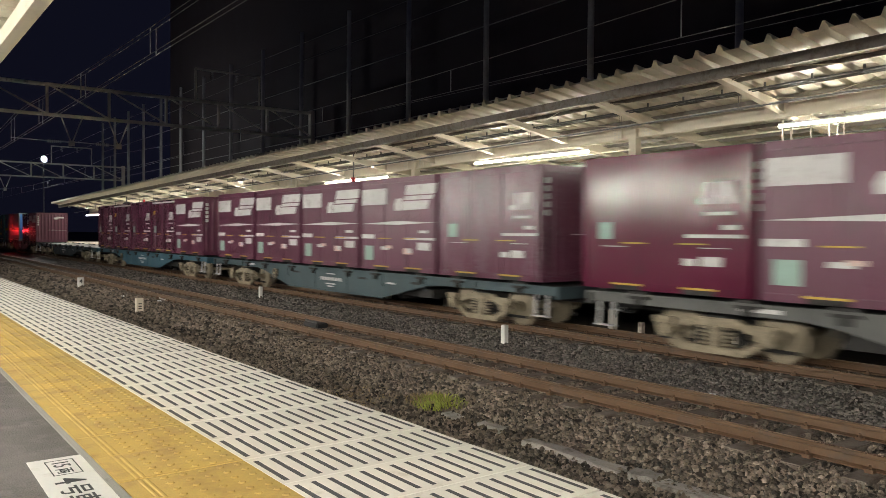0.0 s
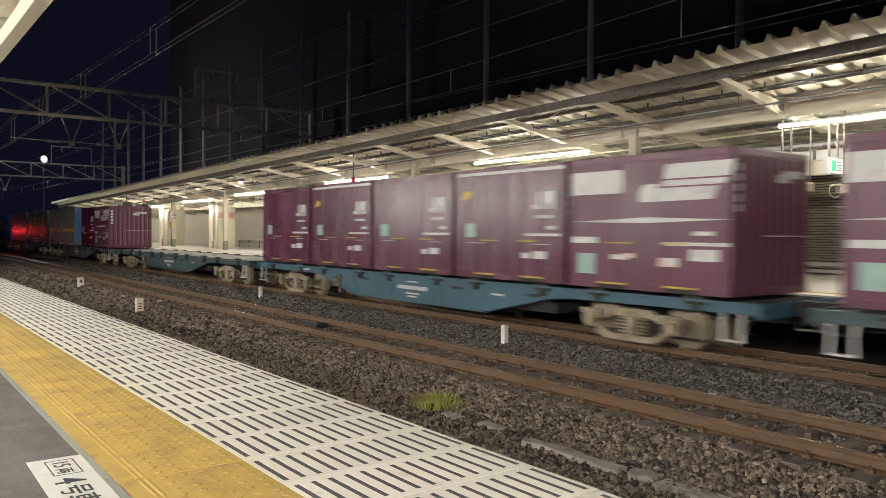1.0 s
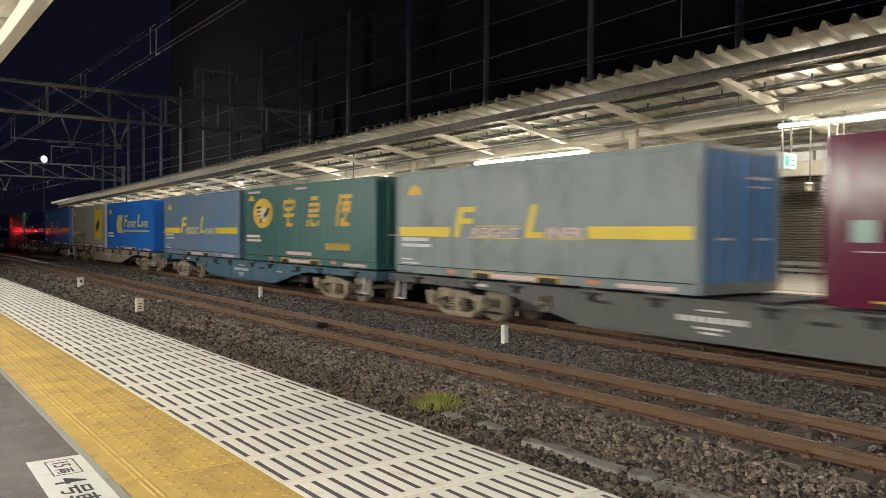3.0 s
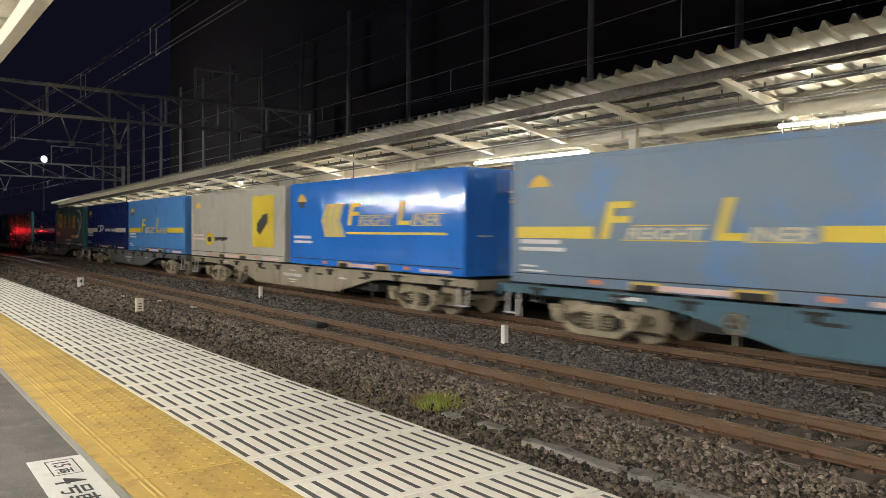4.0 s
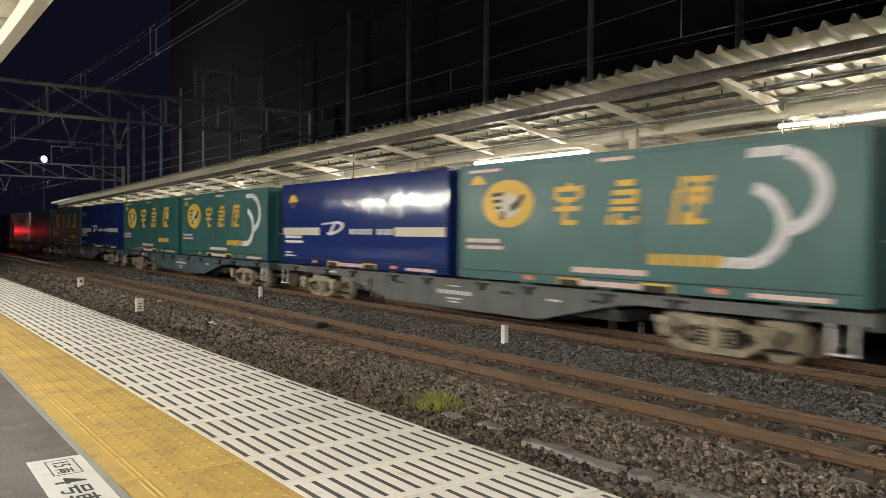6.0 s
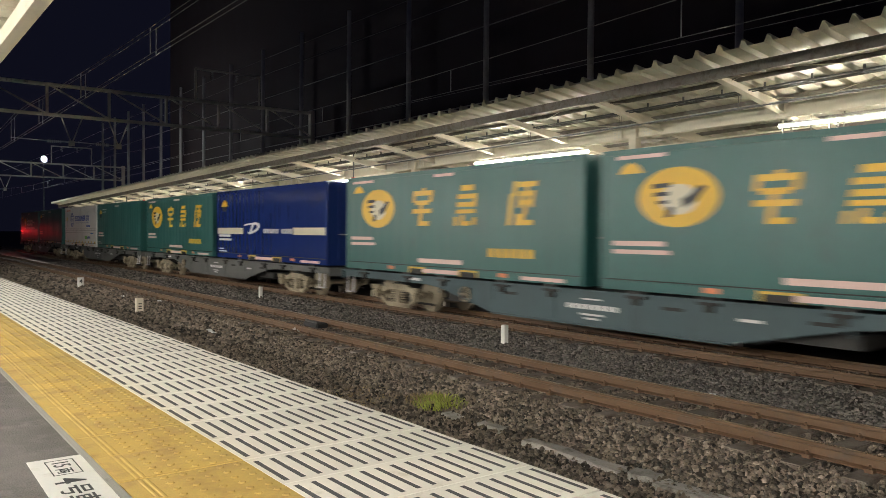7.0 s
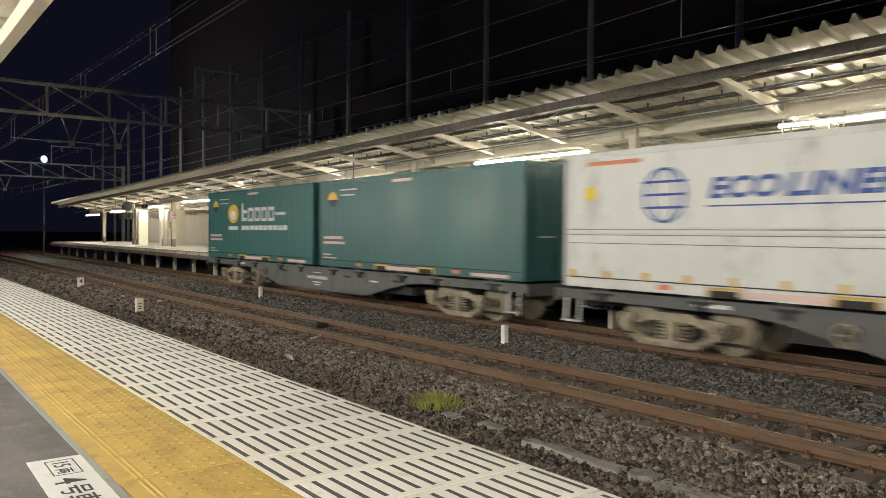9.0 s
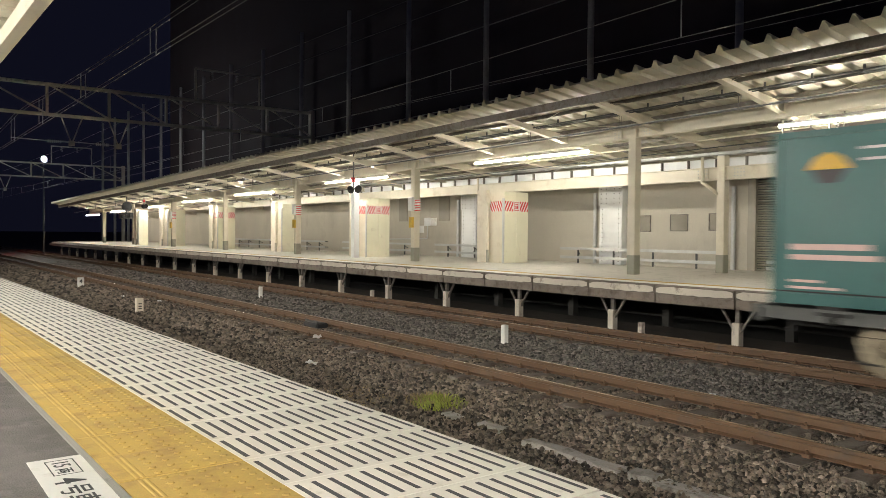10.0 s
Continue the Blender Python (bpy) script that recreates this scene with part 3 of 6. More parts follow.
def striped_band(bm, bm2, axis, a0, a1, fixed, z0, z1, out, field=0.17):
    """White band with slanted red bars on one face, a blank notice field in its middle."""
    def quad(b, pts, t):
        prism(b, pts, axis, fixed, fixed + out * t)
    quad(bm, [(a0, z0), (a1, z0), (a1, z1), (a0, z1)], 0.004)
    lean, wide, step = 0.20, 0.075, 0.135
    m0, m1 = (a0 + a1) / 2 - field, (a0 + a1) / 2 + field
    for lo, hi in ((a0, m0), (m1, a1)):
        u = lo - lean
        while u < hi:
            # bars that the field's edge cuts keep their slope
            left, right = [], []
            for f in (0.0, 0.25, 0.5, 0.75, 1.0):
                a, b = max(u + lean * f, lo), min(u + wide + lean * f, hi)
                if b - a > 0.004:
                    left.append((a, z0 + f * (z1 - z0)))
                    right.append((b, z0 + f * (z1 - z0)))
            if len(left) > 1:
                quad(bm2, right + left[::-1], 0.007)
            u += step


def build_pier(x0, y0, w, d, h=2.75, banded=True, group="cream piers"):
    p = thing("boxed_pier", pose(0, 0, 0), "cream boxed-in pier with a red and white striped warning band" if banded else "plain cream boxed-in pier on the platform", "pier", group)
    bm = B()
    box(bm, x0 + 0.06, x0 + w, y0 + 0.012, y0 + d, FAR_Z, FAR_Z + h)
    part("casing", bm, M_CREAM, p, "beige casing", bevel=0.008)
    half = (w - 0.05) / 2
    for k in range(2):
        bm = B()
        a = x0 + 0.05 + half * k
        box(bm, a + 0.004, a + half - 0.004, y0 - 0.012, y0 + 0.010, FAR_Z + 0.01, FAR_Z + h)
        part("front_panel", bm, M_PANEL, p, "pale yellow-white panel", bevel=0.003)
    bm = B()
    box(bm, x0 - 0.01, x0 + 0.05, y0 - 0.01, y0 + 0.06, FAR_Z, FAR_Z + h - 0.25)
    part("corner_guard", bm, M_GALV, p, "steel corner guard")
    # square column with a bent downpipe on the track side
    bm = B()
    box(bm, x0 - 0.12, x0 + 0.055, y0 + d - 0.62, y0 + d - 0.05, FAR_Z, FAR_Z + h + 0.1)
    part("column", bm, M_CREAM, p, "beige square column", bevel=0.012)
    bm = B()
    yp = y0 + d - 0.68
    tube(bm, (x0 - 0.10, yp, FAR_Z), (x0 - 0.10, yp, FAR_Z + 2.3), 0.045, 10)
    tube(bm, (x0 - 0.10, yp, FAR_Z + 2.3), (x0 - 0.10, yp + 0.62, FAR_Z + 2.72), 0.045, 10)
    tube(bm, (x0 - 0.10, yp + 0.62, FAR_Z + 2.72), (x0 - 0.10, yp + 0.62, FAR_Z + 3.35), 0.045, 10)
    part("downpipe", bm, M_CREAM, p, "bent beige downpipe")
    bm = B()
    tube(bm, (x0 - 0.10, yp, FAR_Z), (x0 - 0.10, yp, FAR_Z + 0.5), 0.055, 10)
    part("pipe_sleeve", bm, M_CREAM_LOW, p)
    if banded:
        bm, bm2 = B(), B()
        striped_band(bm, bm2, "x", y0 + 0.08, y0 + d - 0.64, x0 + 0.058, 2.95, 3.34, -1, 0.0)
        band = part("warning_band", bm, M_WHITE, p, "white warning band")
        part("red_stripe", bm2, M_RED, band, "slanted red stripes")
        bm, bm2 = B(), B()
        striped_band(bm, bm2, "y", x0 + 0.06, x0 + w - 0.01, y0 - 0.0125, 2.95, 3.34, -1)
        band = part("warning_band", bm, M_WHITE, p, "white warning band")
        part("red_stripe", bm2, M_RED, band, "slanted red stripes")
        bm = B()
        c = x0 + 0.03 + w / 2
        for a, b, z0, z1 in ((-0.12, 0.12, 3.29, 3.31), (-0.12, 0.12, 2.98, 3.0), (-0.12, -0.10, 3.0, 3.29), (0.10, 0.12, 3.0, 3.29), (-0.07, 0.07, 3.21, 3.25), (-0.07, -0.01, 3.05, 3.17), (0.01, 0.07, 3.05, 3.17)):
            box(bm, c + a, c + b, y0 - 0.021, y0 - 0.017, z0, z1)
        part("notice_mark", bm, M_RED, band, "red framed notice")
    return p


build_far_platform()
build_far_canopy()
for i in range(-2, 8):
    yc = 7.19 + 11.4 * i if i < 4 else 40.94 + 9.95 * (i - 3)
    if i == 1:
        yc = 18.70
    under = 4.91 - SAG * (yc - 8.0)
    zc = min(4.70 - 0.0095 * (yc - 7.2), under - 0.12)
    tube_light(yc + 0.02, x=17.45, z=zc, top=under + 0.03, length=2.70)
    tube_light(yc - 2.78, x=17.45, z=zc, top=under + 0.07, length=2.70)
build_back_wall()
for x0, y0, w, d, bd in ((19.45, 22.1, 1.28, 1.5, True), (18.45, 30.6, 1.29, 1.4, True), (18.8, 40.5, 1.23, 1.25, False), (18.1, 48.7, 1.2, 1.3, True), (17.9, 58.5, 1.32, 1.7, False), (17.0, 63.0, 0.75, 0.85, False)):
    build_pier(x0, y0, w, d, banded=bd)


# ---- near canopy ----
def build_near_canopy():
    can = thing("canopy_near", PLAT, "pale steel canopy over the near platform", "canopy", kind="structure")
    bm = B()
    folded_roof(bm, -8.9, 1.55, -38, 60, lambda x: 4.62 + 0.03 * (1.55 - x))
    part("roof", bm, M_ROOF, can, "pale folded metal roof")
    bm = B()
    box(bm, 1.40, 1.55, -38, 60, 4.40, 4.60)
    part("fascia", bm, M_CREAM, can, "cream edge fascia")
    for i in range(12):
        bm = B()
        hbeam(bm, (-8.4, -34 + 8.0 * i, 4.45), (1.4, -34 + 8.0 * i, 4.45), 0.15, 0.25)
        part("rafter", bm, M_CREAM, can)


def near_tube_light(x, y0):
    t = tube_light(y0, x=x, z=4.0, top=5.0, lit=M_TUBE_NEAR, wide=0.17)
    t["label"] = "lit fluorescent tube light under the near canopy"


build_near_canopy()
for i in range(12):
    near_tube_light(-3.0, -34.0 + 6.6 * i)
    near_tube_light(-7.0, -31.0 + 6.6 * i)


# ---- building behind, gantries, wires ----
def build_backdrop():
    wall = thing("facade_back", pose(0, 0, 0), "tall dark cladded building behind the canopy", "building", kind="structure")
    bm = B()
    box(bm, 26.6, 44, -40, 86, -0.7, 40)
    part("facade", bm, M_FACADE, wall, "dark cladding")
    bm = B()
    tube(bm, (25.95, 0, -0.62), (25.95, 0, 17.05), 0.17, 10, 0.14)
    post = whole("steel_pole", bm, M_FACADEPOST, "tall slim grey steel pole behind the canopy", "pole", "row of poles", smooth=True)
    for i in range(16):
        y = 8.9 + 7.45 * i - 0.03 * i * i
        if i == 0:
            post.matrix_basis = pose(0, y, 0)
        else:
            copy_thing(post, pose(0, y, 0))
    for z in (9.0, 13.0):
        bm = B()
        tube(bm, (25.95, 8.9, z), (25.95, 113.9, z), 0.03, 6)
        whole("guy_cable", bm, M_WIRE, "thin cable strung along the poles", "wire", "pole cables")


def gantry(y, x0, step, n, z0, z1, bright=True):
    g = thing("overhead_gantry", pose(0, y, 0), "galvanised steel truss gantry carrying the overhead wires", "gantry", "overhead gantries")
    x1 = x0 + step * n
    for z in (z0, z1):
        for d in (-0.2, 0.2):
            bm = B()
            bar(bm, (x0, d, z), (x1, d, z), 0.12, 0.14)
            part("chord", bm, M_TRUSS, g)
    for i in range(n + 1):
        xa = x0 + step * i
        bm = B()
        bar(bm, (xa, 0.0, z0), (xa, 0.0, z1), 0.12, 0.3)
        part("post_member", bm, M_TRUSS, g)
        if i < n:
            a, b = z1, z0
            bm = B()
            bar(bm, (xa, -0.2, a), (xa + step, -0.2, b), 0.09, 0.09)
            part("diagonal", bm, M_TRUSS, g)
    for x in (x0, x1):
        bm = B()
        bar(bm, (x, 0, -0.65), (x, 0, z1 + 0.2), 0.35, 0.35)
        part("mast", bm, M_TRUSS, g)
    for cx in (9.65, 12.31, 5.2):
        bm = B()
        bar(bm, (cx + 0.6, 0, z0), (cx + 0.05, 0, z0 - 1.5), 0.07, 0.07)
        bar(bm, (cx - 0.6, 0, z0), (cx - 0.05, 0, z0 - 1.5), 0.07, 0.07)
        box(bm, cx - 0.16, cx + 0.16, -0.06, 0.06, z0 - 1.75, z0 - 1.45)
        part("drop_bracket", bm, M_TRUSS, g)
        bm = B()
        for k in range(7):
            tube(bm, (cx - 1.3 + 0.11 * k, 0, z0 - 1.55), (cx - 1.25 + 0.11 * k, 0, z0 - 1.55), 0.09, 8)
        tube(bm, (cx - 3.2, 0, z0 - 1.5), (cx, 0, z0 - 1.56), 0.025, 6)
        part("insulator", bm, M_WHITE, g, "ribbed porcelain insulator")
    # frame for feeders on the top chord
    bm = B()
    bar(bm, (17.1, 0, z1), (17.1, 0, z1 + 2.15), 0.11, 0.11)
    bar(bm, (21.5, 0, z1), (21.5, 0, z1 + 2.1), 0.11, 0.11)
    bar(bm, (17.1, 0, z1 + 2.1), (21.5, 0, z1 + 2.1), 0.11, 0.11)
    part("feeder_frame", bm, M_TRUSS, g)
    for x in (18.2, 19.9):
        bm = B()
        for k in range(4):
            tube(bm, (x, 0, z1 + 1.55 + 0.13 * k), (x, 0, z1 + 1.60 + 0.13 * k), 0.09, 8)
        part("insulator", bm, M_WHITE, g)
    return g


def wire(name, pts, r, label, group):
    bm = B()
    rings = []
    for p in pts:
        rings.append([bm.verts.new(Vector(p) + Vector((r * math.cos(1.257 * k), 0, r * math.sin(1.257 * k)))) for k in range(5)])
    for a, b in zip(rings, rings[1:]):
        for k in range(5):
            bm.faces.new((a[k], a[(k + 1) % 5], b[(k + 1) % 5], b[k]))
    whole(name, bm, M_WIRE, label, "wire", group)


def build_wires():
    def high(y, zc, low, rise):
        u = ((y - low + 26.0) % 52) / 52
        return zc + rise + 2.4 * (u - 0.5) ** 2

    for cx, zc, low, rise, first, offs in ((5.2, 6.17, 12.0, 0.58, -25.5, (0.0, 0.13)), (12.505, 5.89, 26.0, 0.50, -27.4, (0.0,))):
        for d in offs:
            wire("contact_wire", [(cx + d, -30, zc), (cx + d, 150, zc)], 0.009, "taut copper contact wire over the line", "overhead wires")
            wire("messenger_wire", [(cx + d, -30 + 3.0 * k, high(-30 + 3.0 * k, zc, low, rise)) for k in range(61)], 0.009, "sagging messenger wire over the line", "overhead wires")
        for k in range(24):
            y = first + 7.3 * k
            bm = B()
            for d in offs:
                tube(bm, (cx + d, y, zc), (cx + d, y, high(y, zc, low, rise)), 0.014, 5)
            whole("wire_hanger", bm, M_GALV, "looped rod between messenger and contact wire", "hanger", "wire hangers")
    for x, z0 in ((18.2, 12.1), (19.9, 12.0), (22.5, 9.0)):
        wire("feeder_wire", [(x, -30, z0), (x, 10, z0 - 0.35), (x, 50, z0), (x, 100, z0 - 0.4), (x, 150, z0)], 0.012, "thin feeder wire along the line", "overhead wires")


build_backdrop()
gantry(50, -5.44, 3.44, 9, 8.88, 10.64)
gantry(100, -5.44, 3.4, 9, 8.3, 9.9)
build_wires()


def build_floodlight():
    f = thing("floodlight", pose(12.0, 73.5, -0.6), "bright white floodlight on a slim mast", "lamp")
    bm = B()
    tube(bm, (0, 0.2, 0), (0, 0.2, 9.0), 0.04, 8, 0.03)
    part("mast", bm, M_BLACK, f, "dark slim mast")
    bm = B()
    ball(bm, (0, 0, 8.8), 0.22, 12, 8)
    part("bulb", bm, M_FLOOD, f, "glaring white light", smooth=True)


# ---- train ----
TRAIN = []          # (thing, y at 0 s, z of its base)


def paint(name, col, dirt_amount=0.3, rough=0.38):
    return mat(name, col, rough, fine=45, coarse=1.1, vary=0.10, dirt=tuple(c * 0.55 + 0.015 for c in col), dirt_amount=dirt_amount, dirt_scale=1.6, bump=0.05 if rough > 0.3 else 0.0, stretch=(1, 1, 0.45), spread=0.10)


P_MAROON = paint("maroon_container_paint", (0.135, 0.034, 0.070))
P_MAROON2 = paint("deep_maroon_container_paint", (0.125, 0.013, 0.042), 0.15, 0.18)
P_PURPLE = paint("faded_purple_container_paint", (0.125, 0.036, 0.068), 0.3, 0.28)
P_GREEN = paint("dark_green_container_paint", (0.028, 0.115, 0.108), 0.2, 0.42)
P_NAVY = paint("navy_container_paint", (0.015, 0.031, 0.145), 0.15, 0.10)
P_SKY = paint("light_blue_container_paint", (0.095, 0.27, 0.62), 0.2, 0.15)
P_BLUE = paint("bright_blue_container_paint", (0.03, 0.19, 0.68), 0.15, 0.10)
P_SLATE = paint("faded_slate_blue_container_paint", (0.20, 0.24, 0.245), 0.45, 0.45)
P_STEEL = mat("faded_steel_blue_container_paint", (0.135, 0.20, 0.29), 0.42, fine=45, coarse=1.1, vary=0.12, dirt=(0.05, 0.20, 0.52), dirt_amount=0.30, dirt_scale=0.55, bump=0.05)
P_IVORY = paint("dirty_ivory_container_paint", (0.56, 0.53, 0.47), 0.25, 0.12)
P_WHITEBOX = paint("white_container_paint", (0.62, 0.61, 0.58), 0.25, 0.4)
W_TEAL = paint("teal_wagon_paint", (0.058, 0.092, 0.105), 0.4, 0.6)
W_GREY = paint("grey_wagon_paint", (0.115, 0.115, 0.11), 0.45, 0.6)
W_BLUE = paint("blue_wagon_paint", (0.05, 0.12, 0.165), 0.3, 0.6)
W_SAND = paint("dusty_sand_wagon_paint", (0.34, 0.285, 0.205), 0.4, 0.6)
P_BOGIE = mat("dusty_tan_bogie_iron", (0.37, 0.31, 0.22), 0.85, fine=30, vary=0.4, dirt=(0.11, 0.085, 0.06), dirt_amount=0.55, dirt_scale=5, bump=0.3)
P_WHEEL = mat("brown_wheel_steel", (0.30, 0.25, 0.18), 0.75, 0.1, fine=30, vary=0.3, bump=0.2)
P_TREAD = mat("bright_wheel_tread", (0.38, 0.35, 0.32), 0.35, 0.8, vary=0.1, bump=0.02)
P_BLACKIRON = mat("black_underframe_iron", (0.022, 0.02, 0.019), 0.75, vary=0.4, bump=0.2)
P_YEL = mat("yellow_marking_paint", (0.62, 0.40, 0.05), 0.5, vary=0.1, dirt=(0.2, 0.13, 0.05), dirt_amount=0.3)
# worn steel, its base colour paled to carry the platform lamps' light
P_DECK_LIT = mat("worn_deck_steel_lamplit", (0.62, 0.60, 0.57), 0.6, 0.0, fine=20, coarse=1, vary=0.3, dirt=(0.08, 0.06, 0.05), dirt_amount=0.6, dirt_scale=2, bump=0.2)
P_MARK = mat("white_lettering_paint", (0.68, 0.66, 0.66), 0.5, vary=0.10, dirt=(0.34, 0.27, 0.28), dirt_amount=0.3, dirt_scale=5, bump=0.02)
P_CREAMMARK = mat("cream_stripe_paint", (0.62, 0.56, 0.42), 0.5, vary=0.08, bump=0.02)
P_GOLD = mat("golden_yellow_paint", (0.70, 0.42, 0.035), 0.45, vary=0.08, bump=0.02)
P_LEMON = mat("bright_yellow_paint", (0.75, 0.55, 0.03), 0.45, vary=0.06, bump=0.02)
P_PALEGOLD = mat("pale_gold_paint", (0.50, 0.44, 0.20), 0.35, vary=0.08, bump=0.02)
P_INK = mat("black_paint", (0.02, 0.02, 0.025), 0.5, vary=0.1, bump=0.02)
P_BLUEINK = mat("blue_lettering_paint", (0.03, 0.08, 0.33), 0.5, vary=0.08, bump=0.02)
P_GRASS = mat("green_sticker_paint", (0.18, 0.48, 0.10), 0.5, vary=0.08, bump=0.02)
P_STICKER = mat("pale_green_sticker", (0.34, 0.48, 0.43), 0.45, vary=0.2, coarse=6, bump=0.02)
P_ORANGE = mat("faded_orange_paint", (0.66, 0.22, 0.10), 0.5, vary=0.1, bump=0.02)
P_TAG = mat("pinkish_card", (0.70, 0.50, 0.46), 0.5, vary=0.1, bump=0.02)
P_RUBBER = mat("black_rubber_gasket", (0.02, 0.02, 0.02), 0.7, vary=0.2)

HALF = 1.225


def bogie(parent, y):
    """Two-axle bogie under a wagon, centred at y."""
    bg = new("bogie")
    bg.parent = parent
    bg.matrix_basis = pose(0, y, 0)
    for s in (-1, 1):
        bm = B()
        # cast side frame: drops between the axles, rounded boxes over them
        pts = [(-1.16, 0.42), (-1.14, 0.57), (-0.66, 0.57), (-0.42, 0.69), (0.42, 0.69), (0.66, 0.57), (1.14, 0.57), (1.16, 0.42), (0.62, 0.46), (0.38, 0.56), (-0.38, 0.56), (-0.62, 0.46)]
        prism(bm, pts, "x", s * 0.95, s * 1.05)
        prism(bm, [(-1.1, 0.40), (-0.75, 0.36), (-0.5, 0.17), (0.5, 0.17), (0.75, 0.36), (1.1, 0.40), (1.1, 0.31), (0.82, 0.27), (0.56, 0.07), (-0.56, 0.07), (-0.82, 0.27), (-1.1, 0.31)], "x", s * 0.95, s * 1.05)
        box(bm, s * 1.0 - 0.06, s * 1.0 + 0.06, -0.13, 0.13, 0.15, 0.58)
        sf = part("side_frame", bm, P_BOGIE, bg, "dusty cast side frame", bevel=0.02)
        for a in (-0.95, 0.95):
            bm = B()
            tube(bm, (s * 0.92, a, 0.43), (s * 1.16, a, 0.43), 0.155, 14)
            tube(bm, (s * 1.16, a, 0.43), (s * 1.19, a, 0.43), 0.11, 14)
            box(bm, s * 1.12 - 0.05, s * 1.12 + 0.05, a - 0.19, a + 0.19, 0.52, 0.64)
            part("axle_box", bm, P_BOGIE, sf, "round dusty axle box", bevel=0.0)
        bm = B()
        for a in (-0.26, 0.26):
            for k in range(6):
                tube(bm, (s * 1.0, a, 0.17 + 0.065 * k), (s * 1.0, a, 0.205 + 0.065 * k), 0.075, 10)
        part("coil_spring", bm, P_BOGIE, sf)
        bm = B()
        bar(bm, (s * 0.8, -1.35, 0.22), (s * 0.8, 1.35, 0.22), 0.04, 0.05)
        for a in (-0.42, 0.42):
            box(bm, s * 0.86 - 0.05, s * 0.86 + 0.05, a - 0.06, a + 0.06, 0.25, 0.60)
        part("brake_rigging", bm, P_BLACKIRON, sf)
    bm = B()
    box(bm, -1.0, 1.0, -0.25, 0.25, 0.45, 0.72)
    part("bolster", bm, P_BLACKIRON, bg, "dark transverse beam")
    for a in (-0.95, 0.95):
        bm = B()
        tube(bm, (-0.9, 0, 0), (0.9, 0, 0), 0.075, 12)
        same("axle", mesh_of("axle", bm, P_WHEEL), bg, pose(0, a, 0.43), "brown steel axle")
        for s in (-1, 1):
            bm = B()
            tube(bm, (s * 0.50, 0, 0), (s * 0.53, 0, 0), 0.455, 32)
            tube(bm, (s * 0.53, 0, 0), (s * 0.625, 0, 0), 0.43, 32)
            tube(bm, (s * 0.625, 0, 0), (s * 0.635, 0, 0), 0.37, 32, 0.36)
            tube(bm, (s * 0.635, 0, 0), (s * 0.70, 0, 0), 0.12, 16)
            same("wheel", mesh_of("wheel", bm, P_WHEEL), bg, pose(0, a, 0.43), "brown steel wheel")


